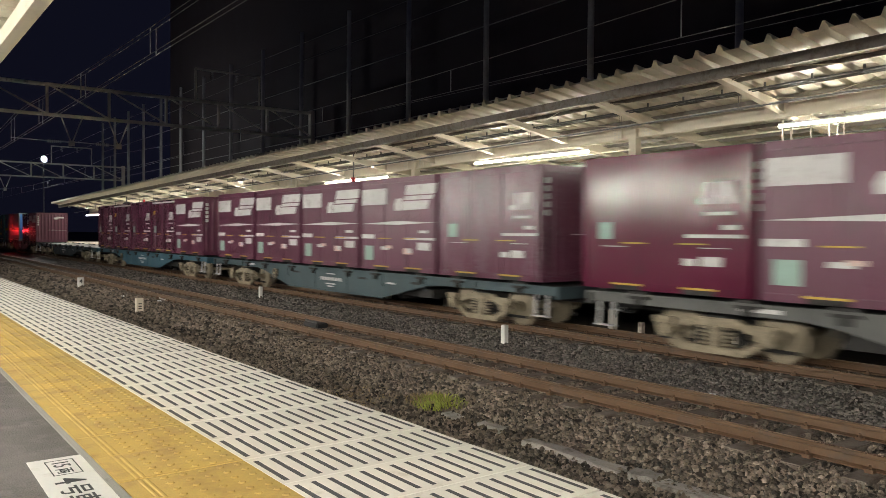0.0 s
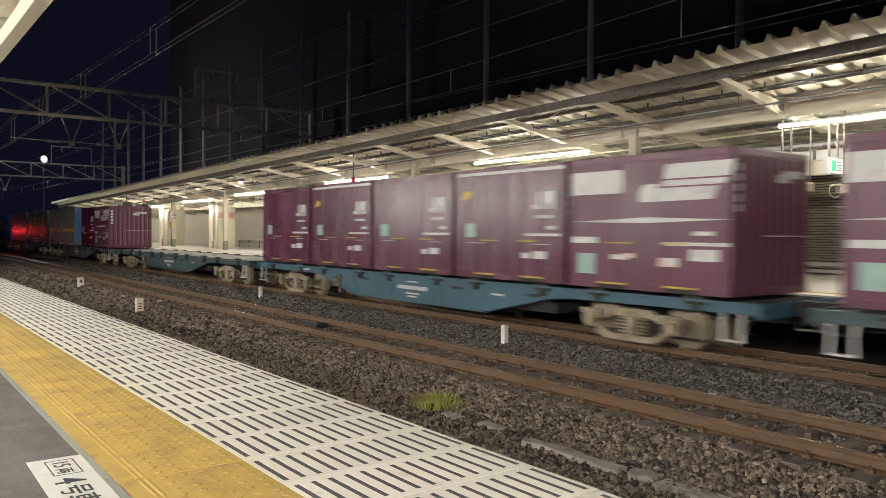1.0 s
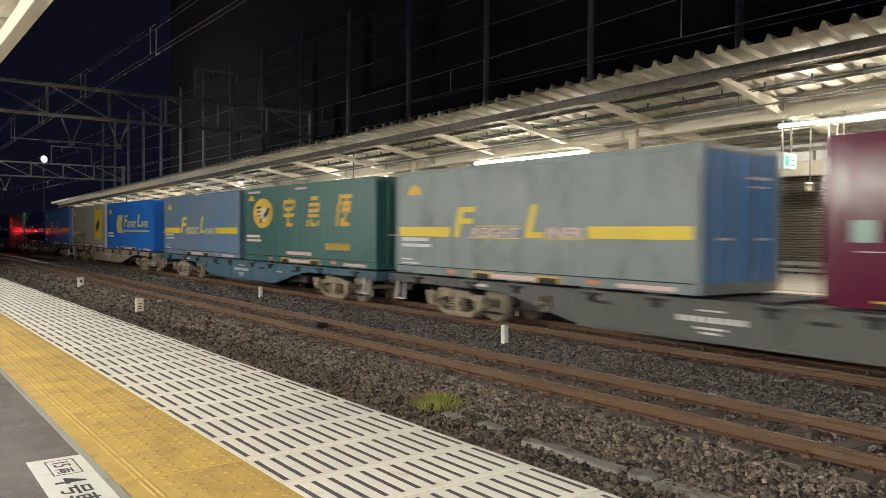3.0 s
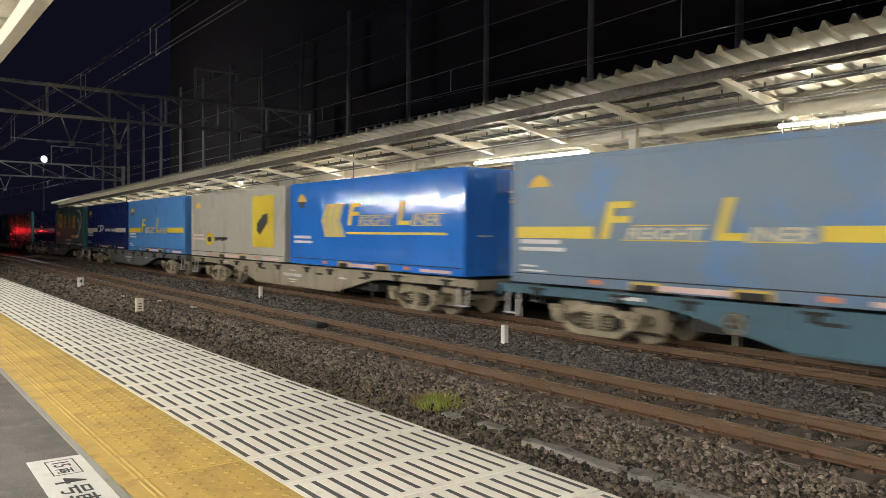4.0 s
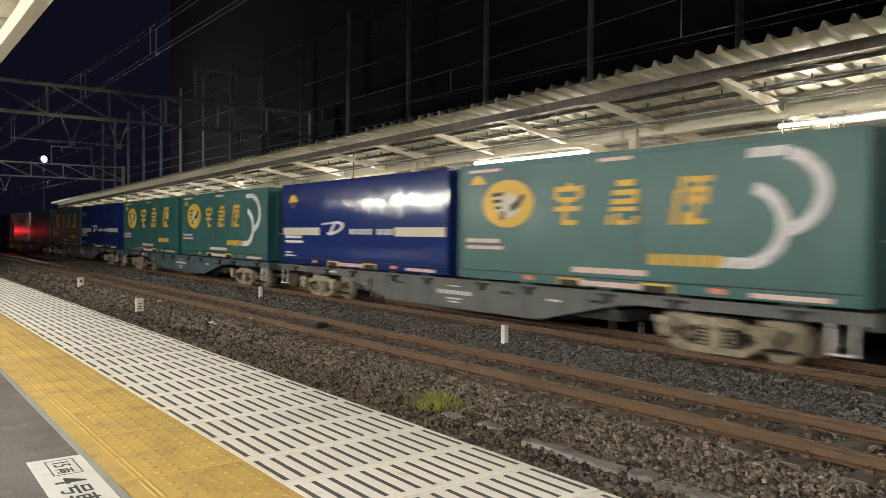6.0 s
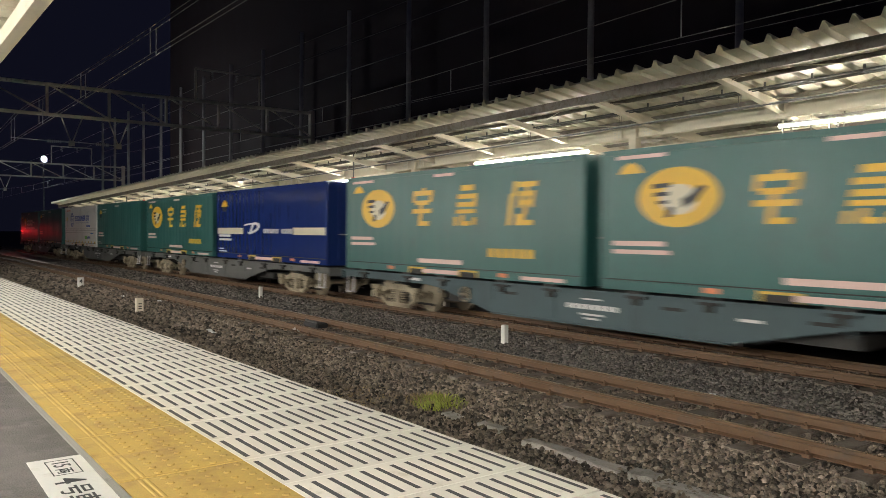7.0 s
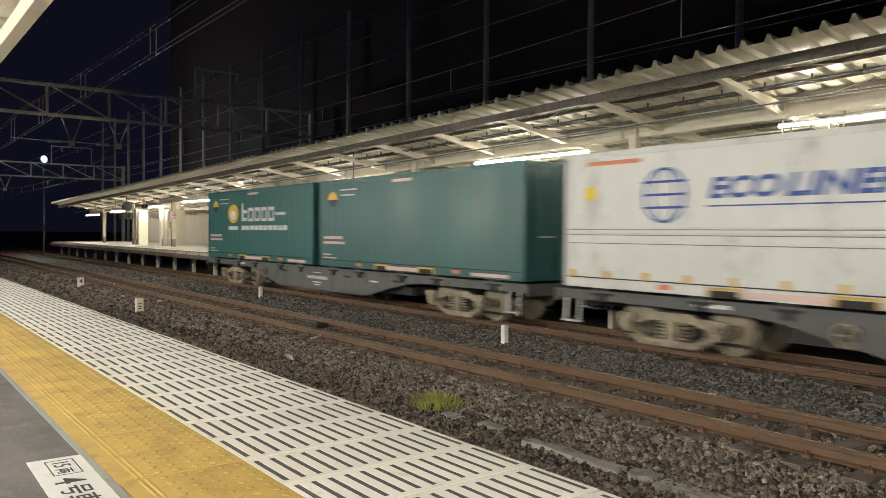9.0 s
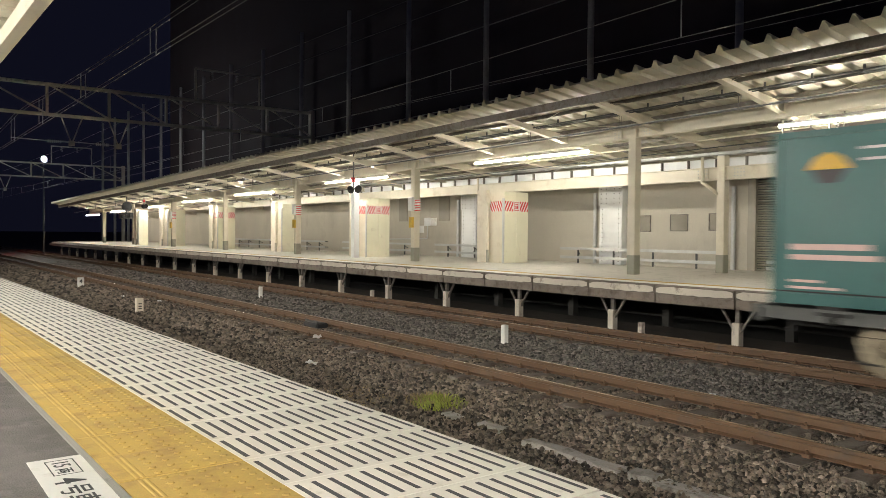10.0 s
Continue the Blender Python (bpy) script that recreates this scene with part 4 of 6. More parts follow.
def wagon(colour, colour_words, loaded=True, rear_steps=True):
    """Flat container wagon; origin on the rail head under its middle."""
    w = thing("container_wagon", pose(TRACK_B, 0, 0), colour_words + " flat container wagon with fish-belly side sills on dusty bogies", "wagon", "container wagons")
    L = 9.75
    for s in (-1, 1):
        bm = B()
        pts = [(-L, 0.99), (L, 0.99), (L, 0.80), (5.6, 0.78), (5.0, 0.72), (3.0, 0.28), (-3.0, 0.28), (-5.0, 0.72), (-5.6, 0.78), (-L, 0.80)]
        prism(bm, pts, "x", s * 1.13, s * 1.16)
        box(bm, min(s * 1.10, s * 1.24), max(s * 1.10, s * 1.24), -L, L, 0.955, 0.995)
        sill = part("side_sill", bm, colour, w, "fish-belly side sill")
        bm = B()
        box(bm, min(s * 1.10, s * 1.20), max(s * 1.10, s * 1.20), -3.0, 3.0, 0.27, 0.30)
        part("sill_flange", bm, colour, sill)
        for a in range(-9, 10, 2):
            bm = B()
            z0 = 0.82 if abs(a) > 5 else (0.32 if abs(a) < 3 else 0.6)
            box(bm, min(s * 1.158, s * 1.175), max(s * 1.158, s * 1.175), a - 0.02, a + 0.02, z0, 0.955)
            part("sill_rib", bm, colour, sill)
        for a in (-4.6, -1.9, 2.4):
            bm = B()
            box(bm, min(s * 1.155, s * 1.164), max(s * 1.155, s * 1.164), a - 0.22, a + 0.22, 0.74, 0.80)
            part("sill_slot", bm, P_BLACKIRON, sill, "dark slot in the sill")
        for a in range(5):
            y0 = -7.5 + 3.75 * a
            for d in (-1.1, 1.1):
                bm = B()
                box(bm, min(s * 1.13, s * 1.23), max(s * 1.13, s * 1.23), y0 + d - 0.20, y0 + d + 0.20, 0.90, 1.045)
                box(bm, min(s * 1.16, s * 1.22), max(s * 1.16, s * 1.22), y0 + d - 0.07, y0 + d + 0.07, 0.78, 0.90)
                lock = part("container_lock", bm, P_BLACKIRON, w, "dark container lock bracket")
        for a, half, z0, z1 in ((0.0, 0.25, 0.79, 0.82), (-3.4, 0.2, 0.68, 0.73), (0.0, 0.3, 0.48, 0.52), (0.0, 0.18, 0.40, 0.44), (6.2, 0.35, 0.85, 0.92)) + tuple((-0.6 + 0.17 * k, 0.065, 0.60, 0.70) for k in range(8)):
            bm = B()
            box(bm, min(s * 1.155, s * 1.163), max(s * 1.155, s * 1.163), a - half, a + half, z0, z1)
            part("lettering_bar", bm, P_MARK, w, "white lettering bar")
        bm = B()
        box(bm, min(s * 1.13, s * 1.18), max(s * 1.13, s * 1.18), 3.8, 4.1, 0.55, 0.80)
        part("brake_bracket", bm, P_BLACKIRON, w)
        bm = B()
        for k in range(16):
            a0, a1 = 2 * math.pi * k / 16, 2 * math.pi * (k + 1) / 16
            tube(bm, (s * 1.21, 3.95 + 0.17 * math.cos(a0), 0.64 + 0.17 * math.sin(a0)), (s * 1.21, 3.95 + 0.17 * math.cos(a1), 0.64 + 0.17 * math.sin(a1)), 0.02, 6)
        for k in range(3):
            a0 = 2 * math.pi * k / 3
            tube(bm, (s * 1.20, 3.95, 0.64), (s * 1.21, 3.95 + 0.17 * math.cos(a0), 0.64 + 0.17 * math.sin(a0)), 0.016, 6)
        tube(bm, (s * 1.16, 3.95, 0.64), (s * 1.23, 3.95, 0.64), 0.04, 8)
        part("brake_wheel", bm, P_BOGIE, w, "dusty tan hand brake wheel")
    # empty decks get the pale colour that stands in for lamplight on them
    for i in range(9):
        bm = B()
        y0 = -L + i * (2 * L / 9)
        box(bm, -1.12, 1.12, y0 + 0.25, y0 + 2 * L / 9 - 0.25, 0.93, 0.985)
        part("deck_plate", bm, P_DECK_LIT if not loaded else P_BLACKIRON, w, "worn steel deck plate")
    bm = B()
    box(bm, -0.30, 0.30, -L, L, 0.62, 0.93)
    part("centre_sill", bm, P_BLACKIRON, w)
    bm = B()
    box(bm, -0.9, 0.9, -5.0, 5.0, 0.40, 0.62)
    for y in (-3.2, -1.0, 2.2):
        tube(bm, (-0.7, y, 0.45), (0.7, y, 0.45), 0.2, 12)
    part("underframe", bm, P_BLACKIRON, w, "black underframe with tanks and pipes")
    for s in (-1, 1):
        bm = B()
        box(bm, -1.24, 1.24, min(s * L, s * (L + 0.07)), max(s * L, s * (L + 0.07)), 0.74, 0.995)
        part("end_beam", bm, colour, w)
        bm = B()
        box(bm, -0.14, 0.14, min(s * L, s * 10.21), max(s * L, s * 10.21), 0.76, 1.0)
        part("coupler", bm, P_BLACKIRON, w, "black knuckle coupler", bevel=0.02)
        for q in (-1, 1) if s < 0 or rear_steps else ():
            bm = B()
            for d in (0.25, 0.60):
                bar(bm, (q * 1.2, s * (L - d), 0.80), (q * 1.23, s * (L - d), 0.36), 0.05, 0.025)
            bar(bm, (q * 1.23, s * (L - 0.22), 0.36), (q * 1.23, s * (L - 0.63), 0.36), 0.12, 0.03)
            part("step_ladder", bm, P_MARK, w, "whitish end steps")
        bm = B()
        tube(bm, (0.5, s * (L + 0.03), 0.75), (0.5, s * (L + 0.32), 0.45), 0.03, 6)
        tube(bm, (0.5, s * (L + 0.32), 0.45), (0.5, s * (L + 0.45), 0.42), 0.03, 6)
        part("brake_hose", bm, P_RUBBER, w)
        bogie(w, s * 7.1)
    return w


def marks(parent, name, material, rects, x=-HALF, t=0.004, label=""):
    """Flat painted shapes on the side towards the near platform: (left, right, low, high) from the left end, seen from outside."""
    ln, bm, last = parent["ln"], B(), None
    joined = any(k in name for k in ("logo", "glyph", "letter", "row", "chevron"))
    for r in rects:
        if len(r) == 4:
            u0, u1, v0, v1 = r
            prism(bm, [(ln / 2 - u0, v0), (ln / 2 - u1, v0), (ln / 2 - u1, v1), (ln / 2 - u0, v1)], "x", x - t, x)
        else:
            prism(bm, [(ln / 2 - r[i], r[i + 1]) for i in range(0, len(r), 2)], "x", x - t, x)
        if not joined:
            last = part(name, bm, material, parent, label)
            bm = B()
    return part(name, bm, material, parent, label) if joined else last


def end_marks(parent, name, material, rects, t=0.004):
    """The same on the end that leads: (left, right, low, high), left is the near-platform side."""
    bm = B()
    ln = parent["ln"]
    for u0, u1, v0, v1 in rects:
        box(bm, -HALF + u0, -HALF + u1, -ln / 2 - 0.02 - t, -ln / 2 - 0.02, v0, v1)
    return part(name, bm, material, parent)


def oval(bm, cu, cv, ru, rv, ln, x, t, n=28):
    prism(bm, [(ln / 2 - cu - ru * math.cos(2 * math.pi * i / n), cv + rv * math.sin(2 * math.pi * i / n)) for i in range(n)], "x", x - t, x)


def box_rails(c, col, ln, h, hw, t, top, low):
    """Corner posts and the rails between them."""
    for name, z0, z1 in (("top_rail", h - top, h), ("bottom_rail", 0.0, low)):
        for sx in (-1, 1):
            bm = B()
            x = sx * (hw - t / 2)
            box(bm, x - t / 2, x + t / 2, -ln / 2 + 0.12, ln / 2 - 0.12, z0, z1)
            part(name, bm, col, c, bevel=0.01)
        for sy in (-1, 1):
            bm = B()
            y = sy * (ln / 2 - t / 2)
            box(bm, -hw + 0.11, hw - 0.11, y - t / 2, y + t / 2, z0, z1)
            part(name, bm, col, c, bevel=0.01)
    for sx in (-1, 1):
        for sy in (-1, 1):
            bm = B()
            x, y = sx * (hw - 0.055), sy * (ln / 2 - 0.06)
            box(bm, x - 0.055, x + 0.055, y - 0.06, y + 0.06, 0.0, h)
            part("corner_post", bm, col, c, bevel=0.012)


def side_skin(c, col, ln, h, hw, n, depth, low, top, seed):
    """Side sheet with shallow vertical waves and slight dents."""
    bm = B()
    rows = (low, 0.6, 0.95, 1.3, 1.6, 1.85, 2.1, h - top)
    rr = random.Random(seed)
    vs, m = [], n * 4
    for i in range(m + 1):
        y = -ln / 2 + 0.13 + (ln - 0.26) * i / m
        column = []
        for z in rows:
            d = (depth * math.sin(2 * math.pi * i / 4) + depth * 2.2 * (rr.random() - 0.5)) if rows[0] < z < rows[-1] else 0.0
            column.append(bm.verts.new((-hw + 0.012 - max(-0.012, min(0.012, d)), y, z)))
        vs.append(column)
    for a, b in zip(vs, vs[1:]):
        for k in range(len(rows) - 1):
            bm.faces.new((a[k], a[k + 1], b[k + 1], b[k]))
    part("side_skin", bm, col, c, smooth=True)


def container12(style):
    """Twelve-foot box; origin under its middle."""
    ln, h = 3.63, 2.5
    col = {"stripe": P_MAROON, "gloss": P_MAROON2, "plain": P_PURPLE, "vent": P_PURPLE}[style]
    words = {"stripe": "maroon freight container with a white dart stripe and white panels", "gloss": "glossy deep-maroon twelve-foot freight container with small white markings",
             "plain": "faded purple twelve-foot freight container with small white markings", "vent": "purple ventilated twelve-foot freight container with a white top band"}[style]
    c = thing("freight_container", pose(TRACK_B, 0, 1.06), words, "container", "twelve-foot containers")
    c["ln"] = ln
    bm = B()
    box(bm, -1.195, 1.195, -ln / 2 + 0.03, ln / 2 - 0.03, 0.10, h - 0.05)
    body = part("body", bm, col, c)
    box_rails(c, col, ln, h, HALF, 0.08, 0.13, 0.13)
    bm = B()
    box(bm, -HALF + 0.05, HALF - 0.05, -ln / 2 + 0.05, ln / 2 - 0.05, h - 0.05, h - 0.01)
    part("roof", bm, col, c)
    n = {"stripe": 3, "plain": 3, "vent": 6, "gloss": 0}[style]
    if style == "gloss":
        side_skin(c, col, ln, h, HALF, 10, 0.006, 0.14, 0.14, 31)
    for sx in (-1,):
        for k in range(n):
            bm = B()
            w = (ln - 0.26) / n
            y0 = -ln / 2 + 0.13 + w * k
            box(bm, -HALF + 0.006, -1.19, y0 + 0.012, y0 + w - 0.012, 0.14, h - 0.14)
            for q in range(1, 4):
                yy = y0 + w * q / 4
                box(bm, -HALF - 0.004, -HALF + 0.006, yy - 0.035, yy + 0.035, 0.2, h - 0.2)
            part("side_door", bm, col, c, bevel=0.006)
    bm = B()
    for k in range(9):
        xx = -HALF + 0.2 + k * (2 * HALF - 0.4) / 8
        prism(bm, [(xx - 0.07, -ln / 2 + 0.03), (xx - 0.03, -ln / 2 + 0.004), (xx + 0.03, -ln / 2 + 0.004), (xx + 0.07, -ln / 2 + 0.03)], "z", 0.14, h - 0.14)
    part("end_panel_rib", bm, col, c)
    xf = -HALF - 0.005
    marks(c, "handle_bar", P_YEL, [(1.0, 1.55, 0.86, 0.885), (2.25, 2.8, 0.86, 0.885)], xf, 0.02, "yellow latch bar")
    marks(c, "pocket_edge", P_YEL, [(0.75, 1.45, 0.085, 0.12), (2.3, 3.0, 0.085, 0.12)], xf + 0.004, 0.006, "yellow fork-pocket edge")
    marks(c, "fork_pocket", P_BLACKIRON, [(0.78, 1.42, 0.0, 0.08), (2.33, 2.97, 0.0, 0.08)], xf + 0.004, 0.004, "dark fork pocket")
    if style == "stripe":
        marks(c, "white_panel", P_MARK, [(0.08, 1.36, 1.80, 2.24)], xf)
        marks(c, "logo_shape", P_MARK, [(1.76, 1.62, 2.08, 1.62, 2.14, 1.94, 1.84, 1.94, 1.74, 1.78), (2.12, 1.62, 3.28, 1.64, 3.36, 1.86, 2.14, 1.86), (2.20, 1.89, 3.48, 1.89, 3.56, 1.99, 2.26, 1.99), (2.26, 2.02, 3.62, 2.02, 3.68, 2.28, 2.34, 2.28)], xf, label="white block logo shape")
        marks(c, "dart_stripe", P_MARK, [(0.04, 1.27, 1.9, 1.24, 3.65, 1.29, 1.9, 1.345)], xf, label="white dart stripe")
        marks(c, "label_bar", P_MARK, [(0.08, 0.75, 0.86, 0.98), (2.3, 3.6, 0.84, 0.90), (2.9, 3.3, 1.02, 1.09), (2.85, 3.4, 0.58, 0.78), (1.1, 1.5, 0.56, 0.65)], xf)
        marks(c, "sticker", P_STICKER, [(0.25, 0.70, 0.26, 0.66)], xf)
        marks(c, "card", P_TAG, [(1.35, 1.65, 0.60, 0.68), (2.2, 2.6, 0.46, 0.62)], xf)
    else:
        marks(c, "logo_shape", P_MARK, [(2.66, 2.86, 1.55, 1.65), (2.80, 2.90, 1.55, 1.92), (2.98, 3.10, 1.55, 1.92), (3.10, 3.34, 1.68, 1.92), (3.20, 3.34, 1.55, 1.68)], xf, label="white logo shape")
        marks(c, "label_bar", P_MARK, [(2.75, 3.3, 1.36, 1.42), (2.4, 3.5, 0.98, 1.04), (3.1, 3.4, 1.12, 1.20), (2.7, 3.1, 0.5, 0.66), (2.7, 3.2, 0.80, 0.815), (0.5, 1.1, 0.80, 0.815)], xf)
        marks(c, "sticker", P_STICKER, [(0.42, 0.76, 0.94, 1.26)], xf)
        if style == "vent":
            marks(c, "top_band", P_MARK, [(0.12, 3.6, 2.36, 2.43)], xf, label="white top band")
            marks(c, "yellow_patch", P_YEL, [(0.25, 1.80, 0.55, 1.85, 0.62, 2.0, 0.35, 2.02)], xf)
    marks(c, "card", P_MARK, [(2.35, 2.6, 0.5, 0.62)], xf - 0.001)
    end_marks(c, "end_lettering_bar", P_MARK, [(0.10, 0.22, 1.42 + 0.17 * k, 1.54 + 0.17 * k) for k in range(5)])
    end_marks(c, "end_logo_shape", P_MARK, [(1.35, 1.72, 1.95, 2.1), (1.5, 2.15, 2.04, 2.17)])
    bm = B()
    tube(bm, (-0.3, -ln / 2 - 0.03, 1.02), (1.15, -ln / 2 - 0.03, 1.02), 0.012, 6)
    part("end_rod", bm, P_MARK, c)
    return c


def glyph(u, v, s, kind):
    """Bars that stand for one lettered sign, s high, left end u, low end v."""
    k = s * 0.13
    a = {0: [(0.05, 0.95, 0.80, 0.80), (0.45, 0.60, 0.80, 1.0), (0.05, 0.18, 0.62, 0.8), (0.82, 0.95, 0.62, 0.8), (0.2, 0.8, 0.55, 0.67), (0.1, 0.95, 0.33, 0.45), (0.42, 0.56, 0.0, 0.6), (0.5, 0.9, 0.0, 0.12)],
         1: [(0.25, 0.75, 0.86, 1.0), (0.15, 0.9, 0.66, 0.78), (0.15, 0.9, 0.46, 0.58), (0.78, 0.9, 0.46, 0.78), (0.15, 0.9, 0.30, 0.40), (0.1, 0.22, 0.0, 0.22), (0.35, 0.48, 0.02, 0.26), (0.4, 0.75, 0.0, 0.11), (0.84, 0.96, 0.02, 0.2)],
         2: [(0.12, 0.26, 0.0, 0.72), (0.2, 0.34, 0.66, 1.0), (0.38, 0.98, 0.86, 0.98), (0.42, 0.94, 0.66, 0.77), (0.42, 0.94, 0.46, 0.57), (0.42, 0.54, 0.4, 0.77), (0.82, 0.94, 0.4, 0.77), (0.62, 0.74, 0.25, 0.98), (0.4, 0.7, 0.0, 0.26), (0.66, 0.98, 0.0, 0.12)]}[kind]
    out = []
    for a0, a1, b0, b1 in a:
        if b1 - b0 < 0.01:
            b1 = b0 + k / s
        out.append((u + s * a0 + 0.16 * s * b0, v + s * b0, u + s * a1 + 0.16 * s * b0, v + s * b0, u + s * a1 + 0.16 * s * b1, v + s * b1, u + s * a0 + 0.16 * s * b1, v + s * b1))
    return out


def side_text(parent, body, u0, u1, v0, v1, material, x, bold):
    """Slanted raised lettering on the side, from u0 to u1 at its foot and v0 to v1 in height."""
    me = text_mesh(body, 1.0, material, "lettering", bold)
    xs, ys = [v.co.x for v in me.vertices], [v.co.y for v in me.vertices]
    a, b, c, d = min(xs), max(xs), min(ys), max(ys)
    for v in me.vertices:
        p, q = (v.co.x - a) / (b - a), (v.co.y - c) / (d - c)
        v.co = Vector((x - 0.002 - (0.002 if v.co.z > 0 else -0.002), parent["ln"] / 2 - u0 - (u1 - u0) * p - 0.28 * (v1 - v0) * q, v0 + (v1 - v0) * q))
    return same("lettering", me, parent)


def container31(style):
    """Thirty-one-foot box, 9.41 x 2.49 x 2.62 m."""
    ln, h, hw = 9.41, 2.62, 1.245
    col = {"green": P_GREEN, "green_d": P_GREEN, "green_plain": P_GREEN, "green_logo": P_GREEN, "navy": P_NAVY, "sky": P_SKY, "slate": P_SLATE, "steel": P_STEEL, "blue": P_BLUE, "ivory": P_IVORY, "white": P_WHITEBOX}[style]
    words = {"green": "dark green thirty-one-foot container with golden glyph shapes and an oval", "green_d": "dark green container with golden glyphs and a large pale letter shape",
             "green_plain": "plain dark green thirty-one-foot container", "green_logo": "dark green container with a round yellow badge and white lettering bars",
             "navy": "glossy navy-blue thirty-one-foot container with a cream stripe", "sky": "light blue thirty-one-foot container with a yellow stripe", "steel": "faded steel-blue thirty-one-foot container with a yellow stripe", "slate": "faded slate-blue thirty-one-foot container with a yellow stripe",
             "blue": "bright blue thirty-one-foot container with a yellow chevron", "ivory": "ivory thirty-one-foot container with a big yellow square", "white": "white slatted freight container with a blue ring and lettering"}[style]
    c = thing("freight_container", pose(TRACK_B, 0, 1.05), words, "container", "thirty-one-foot containers")
    c["ln"] = ln
    bm = B()
    box(bm, -hw + 0.03, hw - 0.03, -ln / 2 + 0.03, ln / 2 - 0.03, 0.12, h - 0.03)
    part("body", bm, col, c)
    box_rails(c, col, ln, h, hw, 0.07, 0.10, 0.17)
    bm = B()
    box(bm, -hw - 0.002, -hw + 0.02, -ln / 2 + 0.1, ln / 2 - 0.1, 0.185, 0.205)
    part("gasket_line", bm, P_RUBBER, c)
    side_skin(c, col, ln, h, hw, 26 if style in ("navy", "sky", "blue", "ivory") else 20, 0.005, 0.21, 0.11, len(style) * 7)
    for y in (-1.05, 1.05):
        bm = B()
        box(bm, -hw - 0.004, -hw + 0.05, y - 0.30, y + 0.30, -0.005, 0.115)
        part("fork_pocket", bm, P_BLACKIRON, c, "dark fork pocket")
        bm = B()
        box(bm, -hw - 0.007, -hw - 0.001, y - 0.36, y + 0.36, 0.12, 0.165)
        box(bm, -hw - 0.007, -hw - 0.001, y - 0.36, y - 0.30, 0.0, 0.12)
        box(bm, -hw - 0.007, -hw - 0.001, y + 0.30, y + 0.36, 0.0, 0.12)
        part("pocket_edge", bm, P_YEL, c, "yellow fork-pocket edge")
    xf = -hw - 0.004
    marks(c, "bottom_label", P_TAG, [(3.9, 5.4, 0.03, 0.13), (7.6, 8.9, 0.04, 0.12)], xf)
    marks(c, "corner_label", P_ORANGE, [(2.3, 2.6, 0.06, 0.15), (6.85, 7.15, 0.06, 0.15)], xf)
    bars = [(0.32, 1.50, 0.83, 0.92), (0.32, 1.62, 0.68, 0.76), (0.32, 0.80, 0.34, 0.38), (0.32, 1.10, 0.24, 0.28)]
    tri = [(0.45, 2.16, 1.02, 2.16, 0.90, 2.30, 0.73, 2.37, 0.56, 2.30)] if style.startswith("green_d") or style == "green" else [(0.55, 2.02, 1.22, 2.02, 1.08, 2.20, 0.89, 2.28, 0.69, 2.20)]
    if style not in ("green", "slate", "steel", "ivory") and style not in ("green_d", "white"):
        marks(c, "dark_mark", P_INK, [(0.62, 2.015, 1.15, 2.015, 1.02, 1.82, 0.76, 1.82)], xf, label="dark half disc under the yellow mark")
    if style in ("green", "green_d"):
        marks(c, "yellow_mark", P_GOLD, tri, xf)
        marks(c, "label_bar", P_TAG, bars[:2], xf)
        marks(c, "top_label", P_TAG, [(4.37, 5.18, 2.43, 2.50), (0.4, 1.5, 2.43, 2.50)], xf)
        marks(c, "low_label", P_TAG, [(3.72, 5.54, 0.28, 0.39)], xf)
        s = 0.98
        us = (3.3, 5.1, 7.0) if style == "green" else (3.05, 4.5, 5.95)
        marks(c, "gold_glyph", P_GOLD, [g for k in range(3) for g in glyph(us[k], 1.22, s * (0.98 if style == "green" else 0.86), k)], xf, label="golden sign shapes")
        marks(c, "gold_bar", P_GOLD, [((6.5 if style == "green" else 5.6) + 0.26 * k, (6.68 if style == "green" else 5.78) + 0.26 * k, 0.50, 0.70) for k in range(6)], xf)
        bm = B()
        oval(bm, 1.75, 1.70, 0.84, 0.53, ln, xf, 0.004)
        o = part("oval_badge", bm, P_GOLD, c, "golden oval badge")
        bm = B()
        oval(bm, 1.78, 1.66, 0.38, 0.27, ln, xf - 0.004, 0.004)
        part("pale_shape", bm, P_CREAMMARK, o, "pale plain shape on the badge")
        for pts in ((1.22, 1.86, 1.62, 1.88, 1.62, 1.96, 1.22, 1.94), (1.26, 1.72, 1.58, 1.73, 1.58, 1.80, 1.26, 1.79), (1.34, 1.58, 1.56, 1.59, 1.56, 1.65, 1.34, 1.64), (1.86, 1.50, 2.14, 1.62, 2.34, 1.86, 2.20, 1.90, 2.02, 1.74, 1.84, 1.66), (1.50, 1.34, 1.66, 1.36, 1.70, 1.52, 1.56, 1.54)):
            bm = B()
            prism(bm, [(ln / 2 - pts[k], pts[k + 1]) for k in range(0, len(pts), 2)], "x", xf - 0.012, xf - 0.008)
            part("badge_shape", bm, P_INK, o, "dark plain shape on the badge")
        if style == "green_d":
            ring = []
            for k in range(20):
                a0, a1 = -1.3 + 2.6 * k / 20, -1.3 + 2.6 * (k + 1) / 20
                for cu, cv, ru, rv, th in ((8.0, 1.72, 0.85, 0.72, 0.2), (7.45, 1.2, 0.80, 0.72, 0.2)):
                    p = [(cu + (ru - q) * math.cos(a), cv + (rv - q) * math.sin(a)) for q, a in ((0, a0), (0, a1), (th, a1), (th, a0))]
                    ring.append(tuple(x for pq in p for x in pq))
